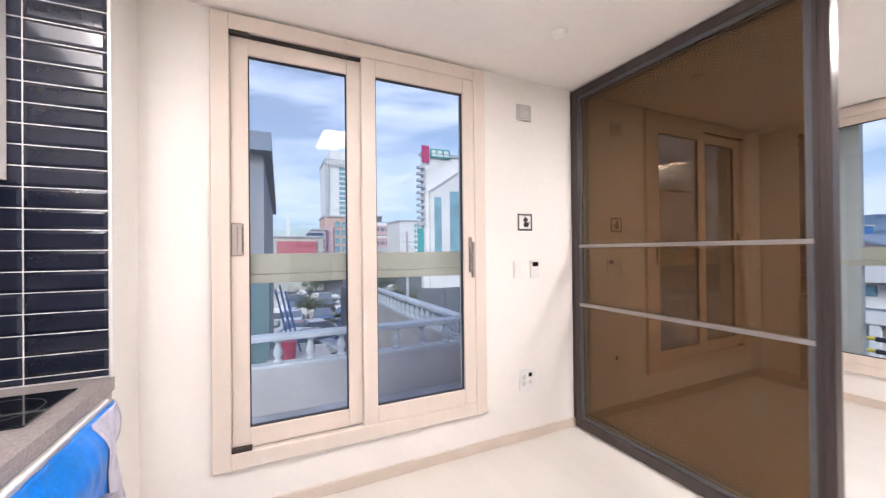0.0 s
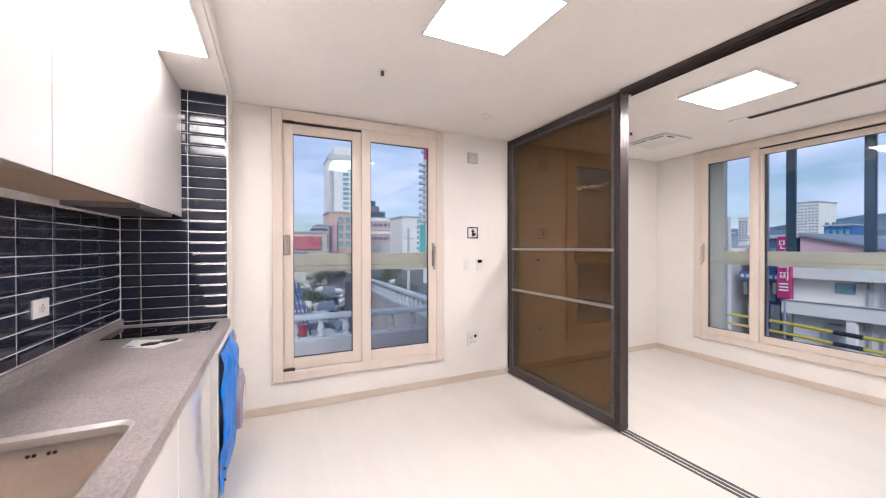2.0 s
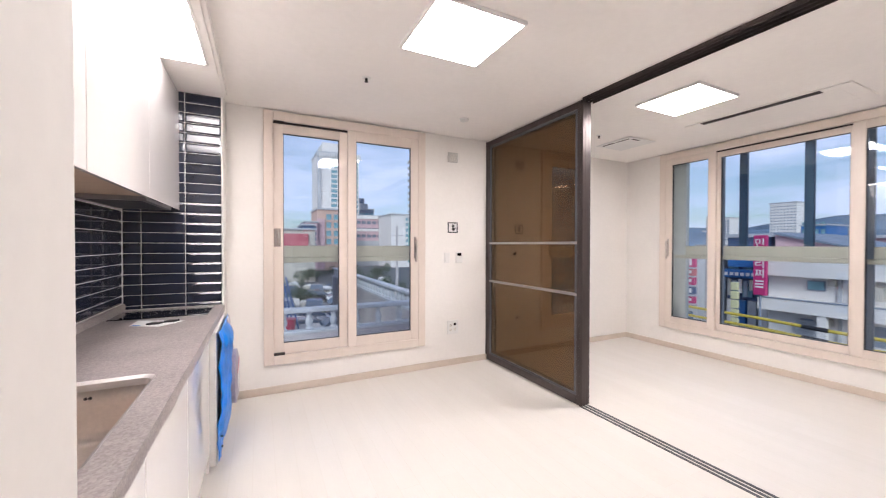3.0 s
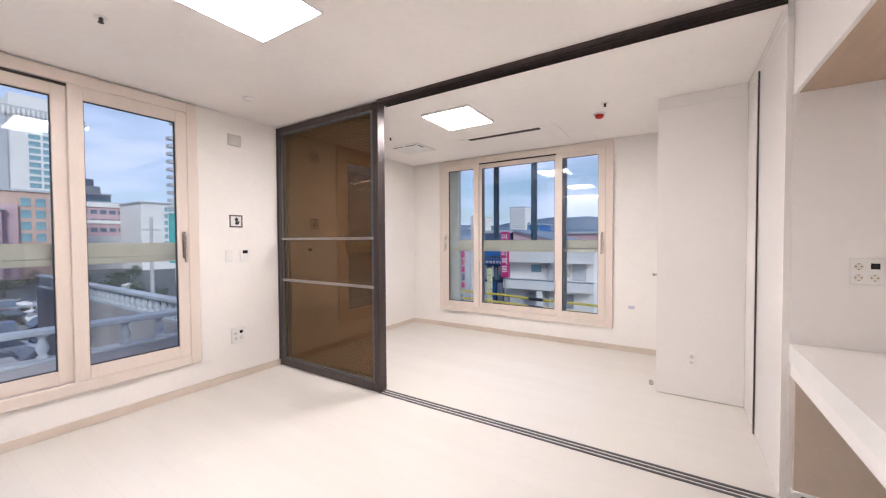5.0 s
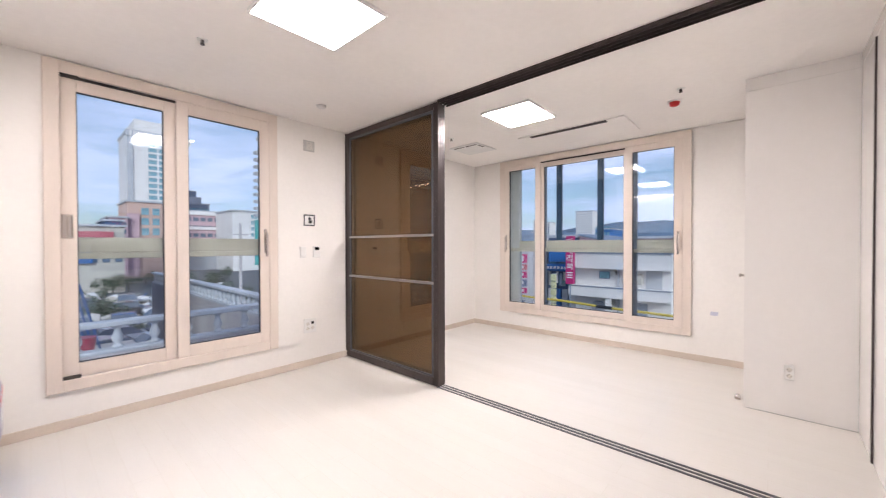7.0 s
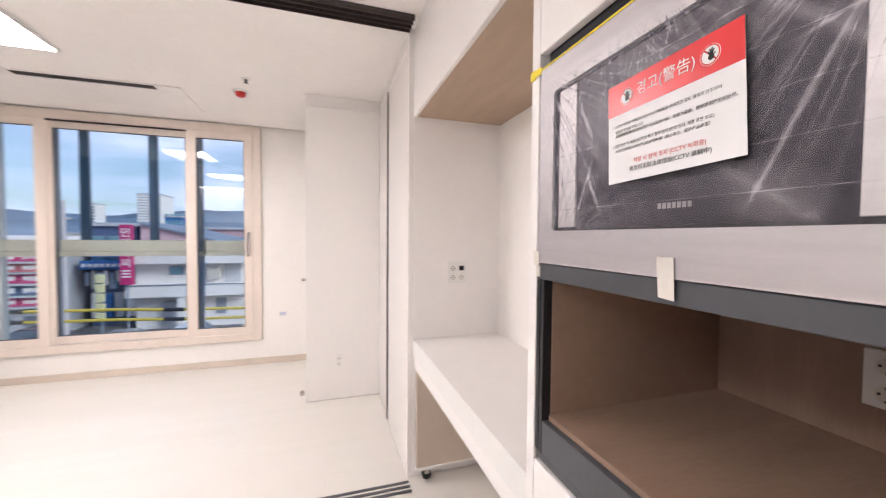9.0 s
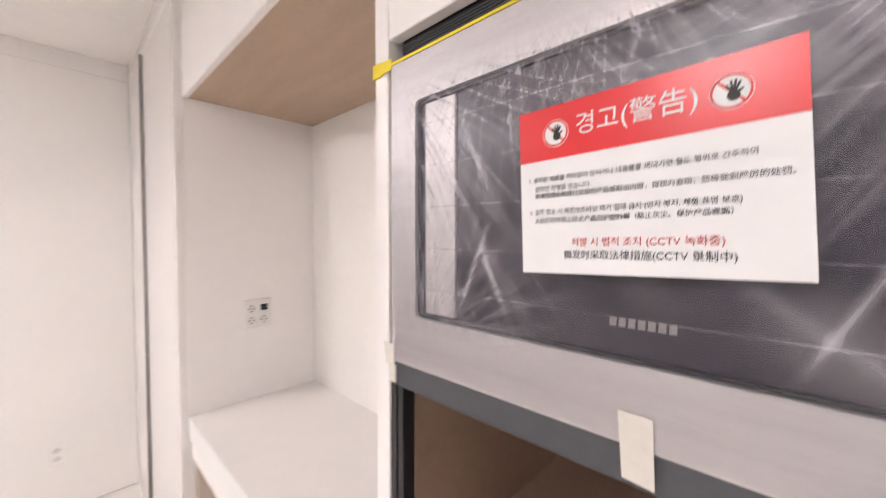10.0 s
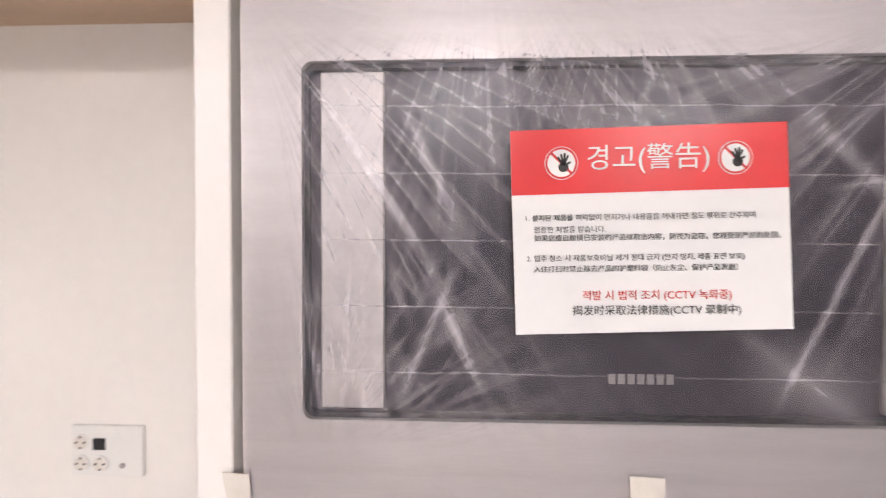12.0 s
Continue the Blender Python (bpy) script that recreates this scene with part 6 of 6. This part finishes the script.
for k, ch in enumerate("민대리찌"):
    text("lettering", ch, 0.5, M_PAPER, us, (31.98, 12.6, 1.45 - k * 0.68), (90, 0, -90), 0.48, 0.01)
for k in range(3):
    bm = B()
    box(bm, 31.98, 31.999, 12.36, 12.84, -1.15 - k * 0.2, -1.06 - k * 0.2)
    part("small_print", bm, M_PAPER, us, "white bars of small print")
bm = B()
cyl(bm, (32.15, 12.6, Z_G), 0.06, -2.06 - Z_G, "z", 12)
part("post", bm, PALETTE["dark"], us)
# striped cables over the street
M_STRIPE = mat("yellow_guard", (0.55, 0.42, 0.06), 0.5)
for j, z in enumerate((-1.45, -1.85)):
    gb = thing("guard_cable", (20, 7.5, z), "yellow guarded cable with black sections over the street", "cable", "guarded cables")
    pts = [(20 + 0.02 * i, 13.5 - 0.72 * i, z - 0.028 * i + 0.015 * math.sin(i)) for i in range(19)]
    for i, (p, q) in enumerate(zip(pts, pts[1:])):
        p, q = Vector(p), Vector(q)
        d = q - p
        bm = B()
        m = Matrix.Translation((p + q) / 2) @ d.to_track_quat("Z", "Y").to_matrix().to_4x4()
        black = i % 7 == 3
        bmesh.ops.create_cone(bm, cap_ends=True, segments=8, radius1=0.08 if black else 0.06, radius2=0.08 if black else 0.06, depth=d.length, matrix=m)
        part("black_section" if black else "section", bm, M_BLACK if black else M_STRIPE, gb)
for k, (x, y, turn, c) in enumerate(((25, 13.6, 90, 0), (27, 11.0, 95, 1), (24.5, 17.5, 80, 3), (28, 8.0, 90, 0), (29.5, 16.0, 90, 2), (26.5, 4.5, 90, 1))):
    car(x, y, turn, M_CARS[c], ("white", "silver", "black", "blue")[c])
for x, y in ((27.5, 13.4), (18.0, 26.0), (14.0, 34.0)):
    lp = thing("utility_pole", (x, y, Z_G), "grey concrete utility pole with crossarms", "pole")
    bm = B()
    cyl(bm, (x, y, Z_G), 0.16, 8.6, "z", 12, 0.10)
    part("mast", bm, M_CONC2, lp)
    bm = B()
    box(bm, x - 0.6, x + 0.6, y - 0.05, y + 0.05, Z_G + 7.6, Z_G + 7.7)
    part("crossarm", bm, M_CONC2, lp)

# ---- tiles of the kitchen, piece by piece ----
TILE_L, TILE_H, GAP, TZ = 0.2505, 0.0713, 0.0034, 0.0078


def tile_mesh(w, h, axis):
    """A glazed tile with a broad bevel, centred, proud along +x or towards -y."""
    bm = B()
    b = min(0.011, w / 3)
    lv = [(0, 0.0), (0.0, 0.003), (b, TZ)]
    rows = []
    for inset, d in lv:
        pts = [(-w / 2 + inset, -h / 2 + inset), (w / 2 - inset, -h / 2 + inset), (w / 2 - inset, h / 2 - inset), (-w / 2 + inset, h / 2 - inset)]
        rows.append([bm.verts.new((d, u, z) if axis == "x" else (u, -d, z)) for u, z in pts])
    for a, c in zip(rows, rows[1:]):
        for i in range(4):
            bm.faces.new((a[i], a[(i + 1) % 4], c[(i + 1) % 4], c[i]))
    bm.faces.new(rows[-1])
    bm.faces.new(rows[0][::-1])
    bmesh.ops.recalc_face_normals(bm, faces=bm.faces)
    return mesh_of("tile", bm, M_TILE)


tn = thing("tiled_wall", (1.57, Y_K + 0.008, W_TOP), "navy glazed metro tiles with white joints, beside the window", "wall tiles")
tagged(tn, kind="structure")
bm = B()
box(bm, X_W + 0.001, X_K - 0.004, Y_K - 0.0018, Y_K + 0.0075, W_TOP + 0.001, 2.36)
part("grout", bm, M_GROUT, tn, "white grout")
bm = B()
box(bm, X_K - 0.004, X_K + 0.006, Y_K - 0.006, Y_K + 0.02, W_TOP + 0.001, 2.371, 0.002)
part("edge_trim", bm, M_WHITE, tn, "white corner trim")
cache = {}


def tile(parent, axis, u0, u1, z0, z1, at):
    w, h = round(u1 - u0 - GAP, 4), round(z1 - z0 - GAP, 4)
    if w < 0.008 or h < 0.008:
        return
    me = cache.get((axis, w, h)) or cache.setdefault((axis, w, h), tile_mesh(w, h, axis))
    ob = new("tile", me)
    ob.parent = parent
    u, z = (u0 + u1) / 2, (z0 + z1) / 2
    ob.location = Vector((at, u, z) if axis == "x" else (u, at, z)) - ORIGIN[parent]


Z0T = 0.862
rows_z = [W_TOP + 0.003] + [Z0T + TILE_H * k for k in range(21)] + [2.359]
cols_x = [X_W + 0.012, 1.385, 1.6355, X_K - 0.004]
for z0, z1 in zip(rows_z, rows_z[1:]):
    for a, b in zip(cols_x, cols_x[1:]):
        tile(tn, "y", a, b, z0, z1, Y_K + 0.001)
tw = thing("tiled_wall", (X_W, 1.9, W_TOP), "navy glazed metro tiles with white joints behind the worktop", "wall tiles")
tagged(tw, kind="structure")
bm = B()
box(bm, X_W + 0.0005, X_W + 0.0068, 0.652, Y_K, W_TOP + 0.046, 1.60)
part("grout", bm, M_GROUT, tw, "white grout")
cols_y = [Y_K - 0.006 - TILE_L * k for k in range(11)]
cols_y = [0.655] + sorted(y for y in cols_y if y > 0.69)
rows_w = [W_TOP + 0.047] + [Z0T + TILE_H * k for k in range(1, 10)]
for z0, z1 in zip(rows_w, rows_w[1:]):
    for a, b in zip(cols_y, cols_y[1:]):
        tile(tw, "x", a, b, z0, z1, X_W + 0.004)
